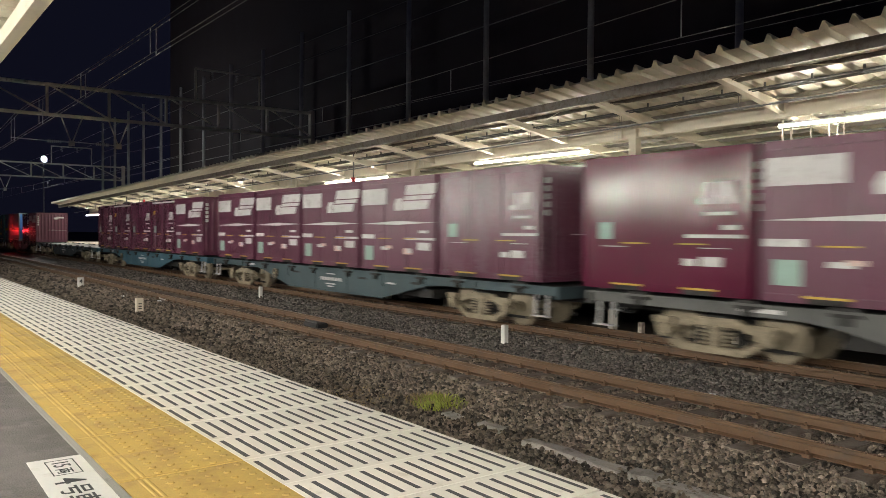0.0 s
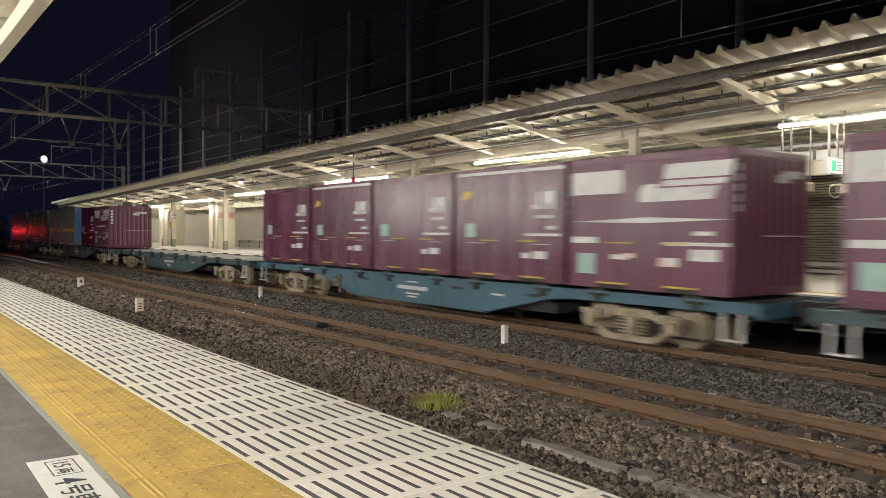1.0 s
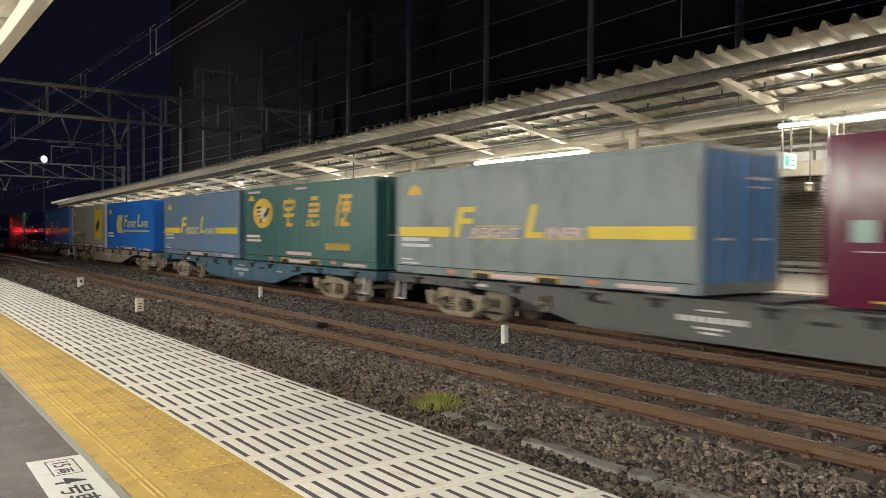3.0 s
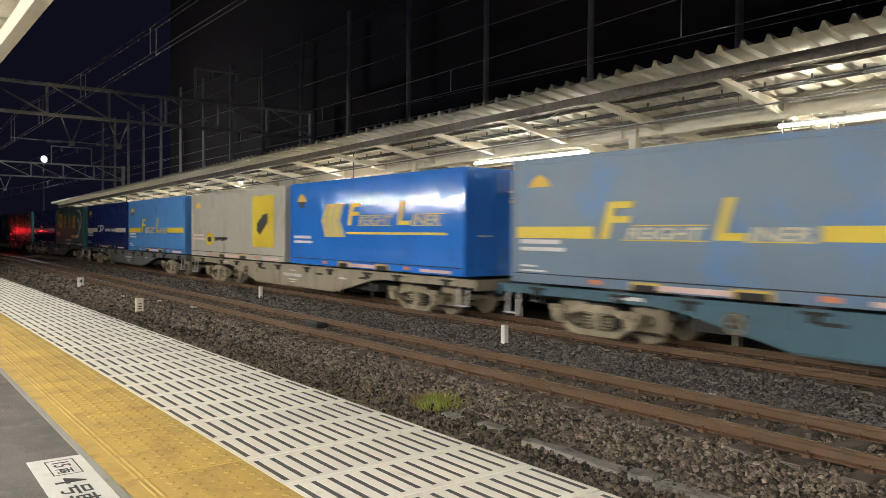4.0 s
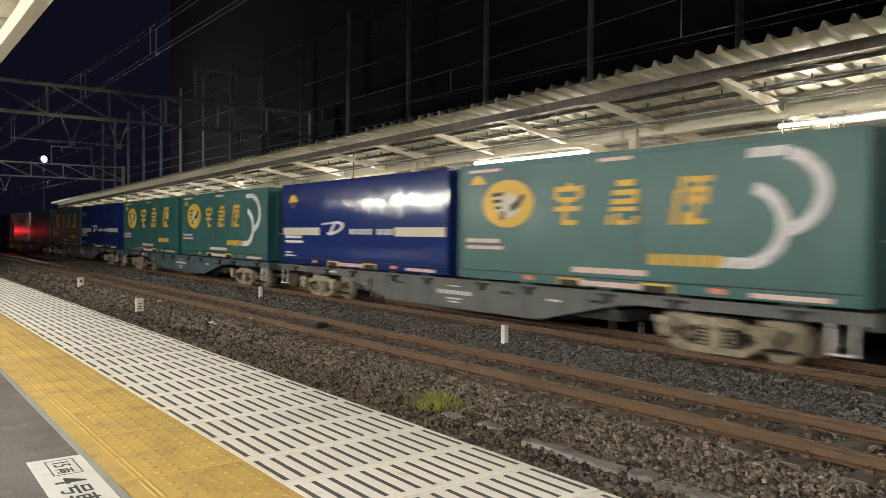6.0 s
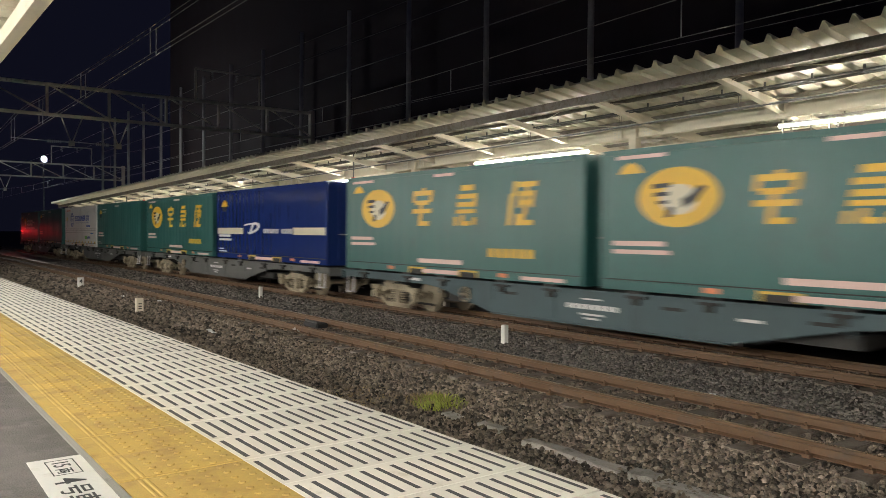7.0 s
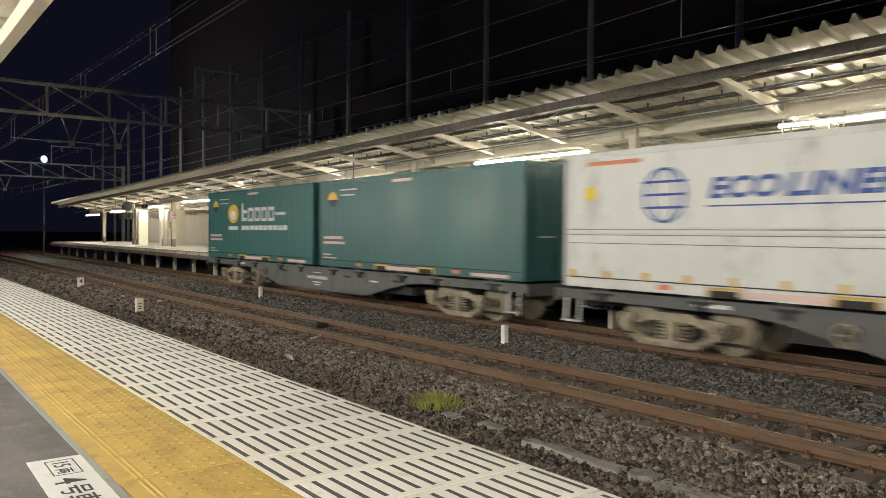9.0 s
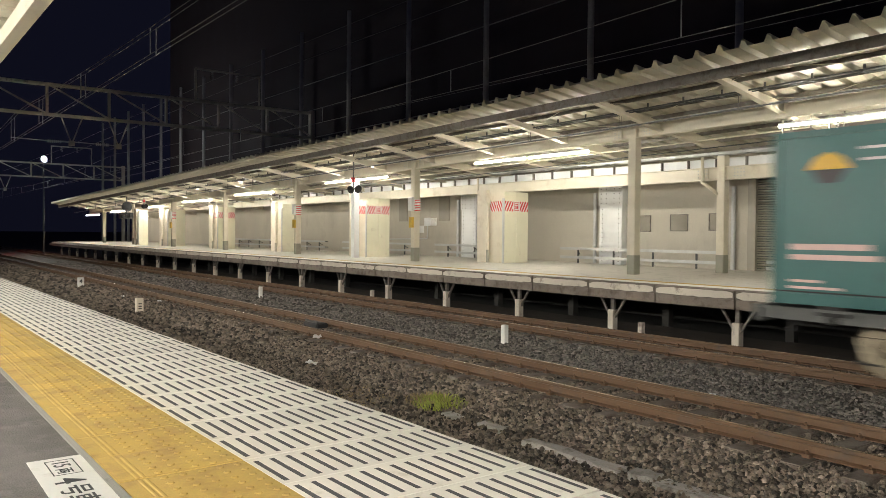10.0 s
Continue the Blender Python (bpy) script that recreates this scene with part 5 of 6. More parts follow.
            marks(c, "letter_shape", P_MARK, ring + [(7.1, 0.5, 7.65, 0.5, 7.6, 0.68, 7.15, 0.68), (7.5, 2.28, 8.15, 2.28, 8.2, 2.44, 7.55, 2.44)], xf, label="large pale letter shape")
    elif style in ("green_plain", "green_logo"):
        marks(c, "yellow_mark", P_GOLD, tri, xf)
        marks(c, "label_bar", P_TAG, bars, xf)
        marks(c, "label_line", P_MARK, [(1.35, 2.3, 2.28, 2.32), (1.35, 2.2, 2.12, 2.16)], xf)
        marks(c, "top_label", P_TAG, [(4.2, 5.1, 2.40, 2.48)], xf)
        if style == "green_logo":
            bm = B()
            oval(bm, 2.75, 1.72, 0.52, 0.36, ln, xf, 0.004)
            o = part("round_badge", bm, P_GOLD, c, "yellow round badge")
            bm = B()
            oval(bm, 2.75, 1.66, 0.28, 0.18, ln, xf - 0.004, 0.004)
            part("badge_shape", bm, P_MARK, o)
            marks(c, "letter_shape", P_MARK, [(3.6, 3.75, 1.42, 2.1), (3.75, 4.1, 1.44, 1.56), (3.75, 4.1, 1.72, 1.84)] + [r for k in range(4) for r in ((4.2 + 0.6 * k, 4.3 + 0.6 * k, 1.42, 1.92), (4.58 + 0.6 * k, 4.68 + 0.6 * k, 1.42, 1.92), (4.3 + 0.6 * k, 4.58 + 0.6 * k, 1.42, 1.52), (4.3 + 0.6 * k, 4.58 + 0.6 * k, 1.80, 1.92))] + [(6.6, 7.4, 1.62, 1.72)], xf, label="white lettering shapes")
            marks(c, "label_row", P_MARK, [(3.6 + 0.4 * k, 3.92 + 0.4 * k, 1.10, 1.26) for k in range(10)] + [(2.3, 3.2, 1.10, 1.24)], xf)
    elif style == "navy":
        marks(c, "yellow_mark", P_GOLD, tri, xf)
        marks(c, "cream_stripe", P_CREAMMARK, [(0.15, 2.75, 0.94, 1.18), (7.05, 9.3, 0.94, 1.18)], xf, label="cream stripe")
        curve = [(3.62 + 0.62 * math.sin(a) + 0.30 * math.cos(a), 1.155 + 0.215 * math.cos(a)) for a in [math.pi * k / 12 for k in range(13)]]
        inner = [(u - 0.11 - 0.10 * math.sin(math.pi * k / 12), 1.155 + (v - 1.155) * 0.62) for k, (u, v) in enumerate(curve)]
        bowl = [tuple(x for p in (curve[k], curve[k + 1], inner[k + 1], inner[k]) for x in p) for k in range(12)]
        marks(c, "white_letter", P_MARK, bowl + [(2.85, 1.25, 3.0, 1.32, 3.95, 1.38, 3.95, 1.31, 3.1, 1.27), (3.30, 0.94, 3.48, 0.94, 3.80, 1.30, 3.62, 1.30)], xf, label="white flowing letter shape")
        marks(c, "label_row", P_MARK, [(4.62 + 0.215 * k + 0.03, 0.98, 4.78 + 0.215 * k, 0.98, 4.80 + 0.215 * k, 1.14, 4.62 + 0.215 * k + 0.05, 1.14) for k in range(11) if k != 6], xf)
        marks(c, "label_bar", P_MARK, bars, xf)
    elif style in ("sky", "slate", "steel"):
        marks(c, "yellow_mark", P_GOLD, tri, xf)
        marks(c, "yellow_stripe", P_LEMON, [(0.2, 2.4, 0.95, 1.19), (6.85, 9.25, 0.95, 1.19)], xf, label="yellow stripe")
        for word, u0, u1, v1, m in (("F", 2.55, 3.17, 1.66, P_LEMON), ("REIGHT", 3.22, 4.82, 1.17, P_TAG if style == "slate" else P_CREAMMARK), ("L", 5.05, 5.62, 1.66, P_LEMON), ("INER", 5.69, 6.72, 1.17, P_TAG if style == "slate" else P_CREAMMARK)):
            side_text(c, word, u0, u1, 0.95, v1, m, xf, 0.02)
        marks(c, "yellow_line", P_LEMON, [(3.12, 4.92, 0.925, 0.945), (5.62, 6.77, 0.925, 0.945), (3.37, 4.92, 1.195, 1.215)], xf)
        marks(c, "label_bar", P_MARK, bars, xf)
    elif style == "blue":
        marks(c, "yellow_mark", P_GOLD, tri, xf)
        marks(c, "chevron", P_PALEGOLD, [(2.5, 0.9, 3.71, 0.9, 3.41, 1.39, 2.27, 1.39), (2.27, 1.39, 3.41, 1.39, 3.66, 1.90, 2.6, 1.90)], xf, label="pale gold chevron block")
        rows = []
        for k in range(4):
            a = 0.0 + 0.37 * k
            rows += [(2.27 + a, 1.39, 2.37 + a, 1.39, 2.60 + a, 0.9, 2.50 + a, 0.9), (2.27 + a, 1.39, 2.37 + a, 1.39, 2.68 + a, 1.90, 2.58 + a, 1.90)]
        marks(c, "chevron_row", P_LEMON, rows[:6] + [(2.5, 0.9, 3.71, 0.9, 3.70, 0.93, 2.5, 0.93), (2.58, 1.87, 3.66, 1.87, 3.66, 1.90, 2.58, 1.90)], xf - 0.004, label="yellow chevron stripes")
        marks(c, "yellow_line", P_LEMON, [(3.8, 8.7, 0.985, 1.05)], xf)
        for word, u0, u1, v1, m in (("F", 3.87, 4.42, 1.88, P_LEMON), ("REIGHT", 4.5, 6.2, 1.50, P_PALEGOLD), ("L", 6.52, 7.1, 1.88, P_LEMON), ("INER", 7.2, 8.45, 1.50, P_PALEGOLD)):
            side_text(c, word, u0, u1, 1.245, v1, m, xf, 0.02)
        marks(c, "lettering_edge", P_LEMON, [(4.45, 6.2, 1.225, 1.24), (4.6, 6.35, 1.51, 1.53), (7.15, 8.5, 1.225, 1.24), (7.3, 8.6, 1.51, 1.53)], xf)
        marks(c, "label_bar", P_MARK, bars[:2], xf)
        end_marks(c, "end_label", P_LEMON, [(1.4, 1.9, 1.80, 1.86), (1.5, 1.85, 1.95, 2.25)])
    elif style == "ivory":
        marks(c, "yellow_mark", P_GOLD, tri, xf)
        marks(c, "yellow_square", P_LEMON, [(6.68, 8.54, 0.48, 2.33)], xf, label="big yellow square")
        marks(c, "dark_shape", P_INK, [(7.10, 1.32, 7.10, 1.06, 7.36, 0.93, 8.05, 1.36, 8.03, 1.70, 7.60, 1.64)], xf - 0.004, label="plain dark shape")
        bm = B()
        oval(bm, 2.24, 0.72, 0.42, 0.27, ln, xf, 0.004)
        part("round_badge", bm, P_LEMON, c, "yellow round badge")
        bm = B()
        oval(bm, 2.24, 0.71, 0.24, 0.11, ln, xf - 0.004, 0.004)
        part("badge_shape", bm, P_INK, c)
        marks(c, "dark_lettering", P_INK, [(2.86 + 0.225 * k, 3.03 + 0.225 * k, 0.64 + 0.03 * (k % 3), 0.80) for k in range(6)], xf)
        marks(c, "label_bar", P_TAG, bars[:2], xf)
    elif style == "white":
        bm = B()
        for k in range(24):
            a0, a1 = 2 * math.pi * k / 24, 2 * math.pi * (k + 1) / 24
            for ru, th in ((0.47, 0.05), (0.24, 0.035)):
                prism(bm, [(ln / 2 - 2.42 - (ru - q) * math.cos(a), 1.74 + (0.50 - q) * math.sin(a)) for q, a in ((0, a0), (0, a1), (th, a1), (th, a0))], "x", xf - 0.004, xf)
        for v in (1.50, 1.73, 1.96):
            prism(bm, [(ln / 2 - 1.95, v), (ln / 2 - 2.89, v), (ln / 2 - 2.89, v + 0.045), (ln / 2 - 1.95, v + 0.045)], "x", xf - 0.006, xf)
        part("ring_badge", bm, P_BLUEINK, c, "blue globe ring with bars")
        for word, u0, u1 in (("ECO", 3.32, 4.56), ("LINER", 4.68, 6.48), ("31", 6.70, 7.42)):
            side_text(c, word, u0, u1, 1.65, 2.01, P_BLUEINK, xf, 0.035)
        marks(c, "underline", P_BLUEINK, [(3.29, 7.5, 1.515, 1.54)], xf)
        marks(c, "green_label", P_GRASS, [(6.33, 7.01, 0.46, 0.67)], xf)
        marks(c, "blue_label", P_BLUEINK, [(7.06 + 0.17 * k, 7.18 + 0.17 * k, 0.50, 0.64) for k in range(5)] + [(6.77 + 0.11 * k, 6.85 + 0.11 * k, 1.25, 1.37) for k in range(10)], xf)
        marks(c, "pale_blue_label", P_SKY, [(8.0, 8.7, 0.80, 0.86)], xf)
        for v in (0.86, 1.02, 1.12):
            bm = B()
            box(bm, -hw - 0.003, -hw, -ln / 2 + 0.1, ln / 2 - 0.1, v, v + 0.014)
            part("panel_seam", bm, M_GUTTER, c, "thin dark seam")
            bm = B()
            box(bm, -hw - 0.012, -hw, -ln / 2 + 0.1, ln / 2 - 0.1, v + 0.018, v + 0.05)
            part("side_slat", bm, col, c, "raised horizontal slat")
        for k in range(11):
            yy = -4.45 + 0.89 * k
            bm = B()
            box(bm, -hw - 0.02, -hw, yy - 0.06, yy + 0.06, 0.2, 0.34)
            part("hinge", bm, P_YEL, c, "yellowed hinge")
        marks(c, "yellow_mark", P_LEMON, [(0.55, 0.85, 1.7, 1.95)], xf)
        marks(c, "red_label", P_ORANGE, [(0.6, 1.9, 2.36, 2.44)], xf)
    # leading end: doors with bars
    if style == "slate":
        bm = B()
        box(bm, -hw + 0.12, hw - 0.12, -ln / 2 + 0.012, -ln / 2 + 0.028, 0.2, h - 0.12)
        part("end_door", bm, P_SKY, c, "light blue end door")
    bm = B()
    for xx in (-0.85, -0.35, 0.35, 0.85):
        tube(bm, (xx, -ln / 2 - 0.02, 0.15), (xx, -ln / 2 - 0.02, h - 0.1), 0.017, 8)
    part("lock_rod", bm, col, c, "painted locking rods")
    bm = B()
    for xx in (-0.85, 0.35):
        box(bm, xx, xx + 0.45, -ln / 2 - 0.05, -ln / 2 - 0.03, 0.95, 0.99)
    part("lock_handle", bm, M_GALV, c)
    end_marks(c, "end_label", P_MARK, [(1.35, 2.1, 2.05, 2.1), (1.4, 2.0, 1.9, 1.93)])
    return c


def place(made, source, y0):
    """Put a thing on the train; y0 is its place along the line at 0 s."""
    ob = source if source not in made else copy_thing(source, source.matrix_basis)
    made.append(source)
    z = source.matrix_basis.translation.z
    TRAIN.append((ob, y0, z))
    return ob


def build_train():
    made = []
    wag = {"grey": wagon(W_GREY, "grey"), "teal": wagon(W_TEAL, "teal-grey"), "blue": wagon(W_BLUE, "blue"), "sand": wagon(W_SAND, "dusty sand-coloured"), "empty": wagon(W_TEAL, "empty teal-grey", False), "last": wagon(W_GREY, "grey", True, False)}
    box12 = {k: container12(k) for k in ("stripe", "gloss", "plain", "vent")}
    used31 = ("slate", "steel", "green", "blue", "ivory", "sky", "navy", "green_d", "green_plain", "white", "green_logo")
    box31 = {k: container31(k) for k in used31}
    plan = [("grey", "stripe stripe stripe stripe gloss"), ("teal", "plain stripe stripe stripe stripe"), ("blue", "stripe vent plain vent plain"), ("empty", ""), ("grey", "stripe gloss - slate"),
            ("blue", "green steel"), ("sand", "blue ivory"), ("grey", "sky navy"), ("grey", "green_d navy"), ("teal", "green_d green"), ("grey", "navy green"), ("grey", "green_plain white"), ("last", "green_plain green_logo")]
    loose = {5: -0.17, 6: 0.30}      # where the long boxes sit off the middle of their wagon
    for i, (w, load) in enumerate(plan):
        front = FIRST + PITCH * (i - 1)
        place(made, wag[w], front + 9.31)
        y = front + (0.6 if i == 0 else 0.0)
        for item in load.split():
            if item == "-":
                y = front + 9.45
            elif item in box12:
                place(made, box12[item], y + 1.83)
                y += 3.755
            else:
                if y > front + 1 and item in box31:
                    y = max(y, front + 9.45)
                if y == front:
                    y = front - 0.38
                place(made, box31[item], y + 4.705 + loose.get(i, 0.0))
                y += 9.83


build_train()


# ---- things on the opposite platform ----
def exit_sign(x, y, z):
    s = thing("hanging_sign", pose(x, y, z), "small lit white sign with a green symbol hung from the canopy", "sign", "hanging signs")
    bm = B()
    box(bm, -0.30, 0.30, -0.09, 0.09, 0, 0.40)
    part("sign_case", bm, M_GALV, s, "grey metal case", bevel=0.01)
    bm = B()
    box(bm, -0.28, 0.28, -0.096, -0.091, 0.03, 0.37)
    face = part("sign_face", bm, M_WHITELIGHT, s, "glowing white face")
    bm = B()
    box(bm, -0.24, -0.06, -0.102, -0.097, 0.08, 0.32)
    part("symbol", bm, M_GREENLIGHT, face, "green symbol")
    bm = B()
    for k in range(4):
        box(bm, 0.0, 0.22 - 0.03 * (k % 2), -0.101, -0.097, 0.09 + 0.062 * k, 0.11 + 0.062 * k)
    part("text_bar", bm, M_GUTTER, face)
    for q in (-0.2, 0.2):
        bm = B()
        box(bm, q - 0.02, q + 0.02, -0.02, 0.02, 0.40, 1.35)
        part("hanger_bar", bm, M_GUTTER, s)


def cctv(x, y, z, turn, long):
    c = thing("security_camera", pose(x, y, z, 0, 0, turn), "cream surveillance camera hung from the canopy", "security camera", "security cameras")
    bm = B()
    box(bm, -0.28 if long else -0.14, 0.22 if long else 0.14, -0.09, 0.09, -0.06, 0.08)
    prism(bm, [(-0.34, 0.085), (0.24, 0.085), (0.2, 0.13), (-0.2, 0.14)], "y", -0.1, 0.1)
    part("camera_body", bm, M_CREAM, c, bevel=0.012)
    bm = B()
    tube(bm, (0.22 if long else 0.14, 0, 0.0), (0.26 if long else 0.18, 0, 0.0), 0.05, 10)
    part("lens", bm, M_BLACK, c)
    bm = B()
    tube(bm, (0, 0, 0.12), (0, 0, 1.85), 0.02, 8)
    part("drop_pipe", bm, M_GUTTER, c)
    if not long:
        bm = B()
        for k in range(12):
            a, b = 2 * math.pi * k / 12, 2 * math.pi * (k + 1) / 12
            tube(bm, (-0.2 + 0.15 * math.cos(a), 0, -0.03 + 0.15 * math.sin(a)), (-0.2 + 0.15 * math.cos(b), 0, -0.03 + 0.15 * math.sin(b)), 0.012, 5)
        part("cable_loop", bm, M_CREAM, c)


def cable_rack(y0, y1, x=22.25, tiers=(0.18, 0.52)):
    r = thing("cable_rack", pose(x, y0, FAR_Z), "galvanised two-tier cable rack along the wall", "cable rack", "cable racks")
    n = y1 - y0
    for z in tiers:
        bm = B()
        box(bm, 0, 0.04, 0, n, z, z + 0.10)
        box(bm, 0.04, 0.30, 0, n, z, z + 0.012)
        part("rack_rail", bm, M_GALV, r, "galvanised tray rail")
        bm = B()
        for k in range(3):
            tube(bm, (0.10 + 0.06 * k, 0, z + 0.045), (0.10 + 0.06 * k, n, z + 0.045), 0.026, 6)
        part("cable", bm, M_RIBBED, r, "black cables in the tray")
    m = max(2, int(n / 1.6))
    for k in range(m):
        y = n * (k + 0.5) / m
        bm = B()
        box(bm, 0.05, 0.10, y - 0.025, y + 0.025, 0, tiers[1] + 0.08)
        bar(bm, (0.06, y, tiers[1] - 0.04), (0.45, y + 0.25, max(0.02, tiers[1] - 0.18)), 0.03, 0.03)
        part("rack_leg", bm, M_DARKSTEEL, r)


def wall_pipe(y, x=22.78, r=0.07, top=3.7):
    bm = B()
    tube(bm, (x, y, FAR_Z), (x, y, top), r, 12)
    for z in (1.6, 2.5, 3.3):
        tube(bm, (x, y, z), (x, y, z + 0.05), r * 1.25, 12)
    whole("wall_pipe", bm, M_GALV, "grey pipe with collars up the platform wall", "pipe", "wall pipes", smooth=False)


def wall_boxes():
    b = thing("junction_box", pose(22.9, 31.6, 2.45), "small white electrical boxes with a conduit on the wall", "electrical box")
    bm = B()
    box(bm, -0.13, 0.0, 0, 0.42, 0, 0.42)
    part("box_case", bm, M_WHITESTEEL, b, bevel=0.01)
    bm = B()
    box(bm, -0.08, 0.0, -0.5, -0.08, 0.02, 0.4)
    part("side_box", bm, M_WHITE, b, bevel=0.01)
    bm = B()
    box(bm, -0.03, 0.0, 0.6, 1.75, -0.35, 0.02)
    part("label_plate", bm, M_WHITE, b)
    bm = B()
    tube(bm, (-0.06, 0.2, 0), (-0.06, 0.25, -0.65), 0.03, 8)
    tube(bm, (-0.06, 0.25, -0.65), (-0.06, 4.2, -0.72), 0.03, 8)
    part("conduit", bm, M_GALV, b)


def column_notice(y, x=17.45):
    n = thing("column_notice", pose(x, y, 0), "white and red striped notice wrapped round a column", "notice", "column notices")
    bm = B()
    box(bm, -0.145, 0.145, -0.145, 0.145, 2.95, 3.45)
    w = part("wrap", bm, M_WHITE, n)
    for k in range(5):
        bm = B()
        z = 2.96 + 0.1 * k
        prism(bm, [(-0.14, z), (0.14, z + 0.02), (0.14, z + 0.06), (-0.14, z + 0.04)], "y", -0.15, -0.146)
        part("red_stripe", bm, M_RED, w)
    bm = B()
    box(bm, -0.26, -0.15, -0.1, 0.14, 2.98, 3.5)
    part("notice_plate", bm, M_WHITE, n, "small white plate")
    bm = B()
    box(bm, -0.24, -0.14, -0.1, 0.1, 2.3, 2.72)
    part("call_box", bm, P_YEL, n, "yellow call box")


def far_signal():
    s = thing("platform_signal", pose(15.6, 61.0, 3.35), "black round-faced signal hung under the far canopy", "signal")
    bm = B()
    tube(bm, (0, -0.1, 0.55), (0, 0.0, 0.55), 0.38, 24)
    part("disc", bm, M_BLACK, s, "black backing disc")
    bm = B()
    box(bm, -0.5, 0.5, 0.0, 0.35, -0.35, 0.1)
    for q in (-0.3, 0.0, 0.3):
        tube(bm, (q, -0.2, -0.12), (q, 0.0, -0.12), 0.1, 10)
    part("lamp_box", bm, M_BLACK, s)
    bm = B()
    tube(bm, (0, 0.1, 0.1), (0, 0.1, 1.6), 0.04, 8)
    part("hanger_pipe", bm, M_DARKSTEEL, s)


def hanging_fixture(y, x=15.9, z=3.9):
    s = thing("platform_speaker", pose(x, y, z), "black horn loudspeaker and camera on a drop pipe", "loudspeaker", "hung loudspeakers")
    bm = B()
    tube(bm, (0, 0, 0), (0, 0, 1.6), 0.025, 8)
    part("drop_pipe", bm, M_DARKSTEEL, s)
    bm = B()
    tube(bm, (0.05, -0.1, 0.0), (0.05, -0.3, -0.04), 0.06, 12, 0.17)
    tube(bm, (0.05, 0.1, 0.0), (0.05, 0.3, -0.04), 0.06, 12, 0.17)
    part("horn", bm, M_BLACK, s)
    bm = B()
    box(bm, -0.06, 0.06, -0.08, 0.08, 0.25, 0.45)
    part("red_box", bm, M_RED, s)


for x, y, z in ((17.85, 9.9, 3.70), (18.0, 8.85, 3.52)):
    exit_sign(x, y, z)
cctv(18.3, 9.55, 3.25, 20, True)
cctv(18.3, 8.75, 3.18, -30, False)
cable_rack(2.0, 13.0, 22.35, (0.06, 0.26))
cable_rack(14.6, 21.8)
cable_rack(24.3, 30.4)
cable_rack(32.2, 39.6)
cable_rack(41.8, 46.8)
cable_rack(49.0, 56.5)
for y in (14.43, 20.45, 29.2, 38.6):
    wall_pipe(y)
wall_boxes()
for y in (25.15, 35.7, 55.7):
    column_notice(y)
far_signal()
hanging_fixture(27.4)
hanging_fixture(57.5)
bm = B()
box(bm, 17.45, 17.73, 30.0, 30.28, FAR_Z, 4.9 - SAG * 22)
whole("white_column", bm, M_WHITESTEEL, "bright white square column under the canopy", "column", bevel=0.012)


# ---- things in the ballast ----
def strip(y0, y1, x0, w, turn):
    bm = B()
    box(bm, -w / 2, w / 2, 0, y1 - y0, -0.10, 0.02)
    bmesh.ops.subdivide_edges(bm, edges=[e for e in bm.edges if abs((e.verts[0].co - e.verts[1].co).y) > 0.2], cuts=6)
    rr = random.Random(int(y0 * 10))
    for v in bm.verts:
        v.co.x += rr.uniform(-0.035, 0.035)
    ob = whole("concrete_slab", bm, M_SLABC, "flush broken concrete slab among the ballast", "concrete slab", "row of buried slabs", bevel=0.008)
    ob.matrix_basis = pose(x0, y0, bed_z(x0, y0) + 0.005, rr.uniform(-1, 1), rr.uniform(-2, 2), turn)


for y0, y1, x0, w, turn in ((5.0, 6.35, 6.02, 0.20, 1.0), (3.75, 4.55, 6.0, 0.24, -2.0), (4.62, 4.92, 6.1, 0.22, 8.0), (6.95, 7.35, 6.15, 0.16, 6.0), (7.7, 8.0, 6.05, 0.18, -5.0), (2.4, 3.6, 6.0, 0.24, 0.0)):
    strip(y0, y1, x0, w, turn)


def weed(x, y, r, h, count, material, label, seed):
    """A tuft of thin bent blades with small leaves, as one plant."""
    rr = random.Random(seed)
    bm = B()
    z = bed_z(x, y)
    for _ in range(count):
        a, d = rr.uniform(0, 6.28), r * math.sqrt(rr.random())
        px, py = x + d * math.cos(a), y + d * math.sin(a)
        lean = Vector((rr.uniform(-0.5, 0.5), rr.uniform(-0.5, 0.5), 1.0)).normalized()
        ln = h * rr.uniform(0.4, 1.0) * (1.1 - 0.6 * d / r)
        side = lean.cross(Vector((math.cos(a), math.sin(a), 0.2))).normalized() * rr.uniform(0.003, 0.007)
        p = [Vector((px, py, z)), Vector((px, py, z)) + lean * ln * 0.6, Vector((px, py, z - 0.02)) + lean * ln + Vector((lean.x, lean.y, 0)) * ln * 0.4]
        v = [bm.verts.new(q) for q in (p[0] - side, p[0] + side, p[1] + side * 0.8, p[1] - side * 0.8, p[2])]
        bm.faces.new(v[:4])
        bm.faces.new((v[3], v[2], v[4]))
        for _ in range(4):
            c = p[0].lerp(p[1], rr.uniform(0.3, 1.1))
            o = Vector((rr.uniform(-1, 1), rr.uniform(-1, 1), rr.uniform(0, 1))).normalized() * rr.uniform(0.012, 0.03)
            w = o.cross(Vector((0.3, 0.5, 1))).normalized() * 0.006
            v = [bm.verts.new(q) for q in (c, c + o * 0.5 + w, c + o, c + o * 0.5 - w)]
            bm.faces.new(v)
    whole("weed", bm, material, label, "plant", "weeds in the ballast")


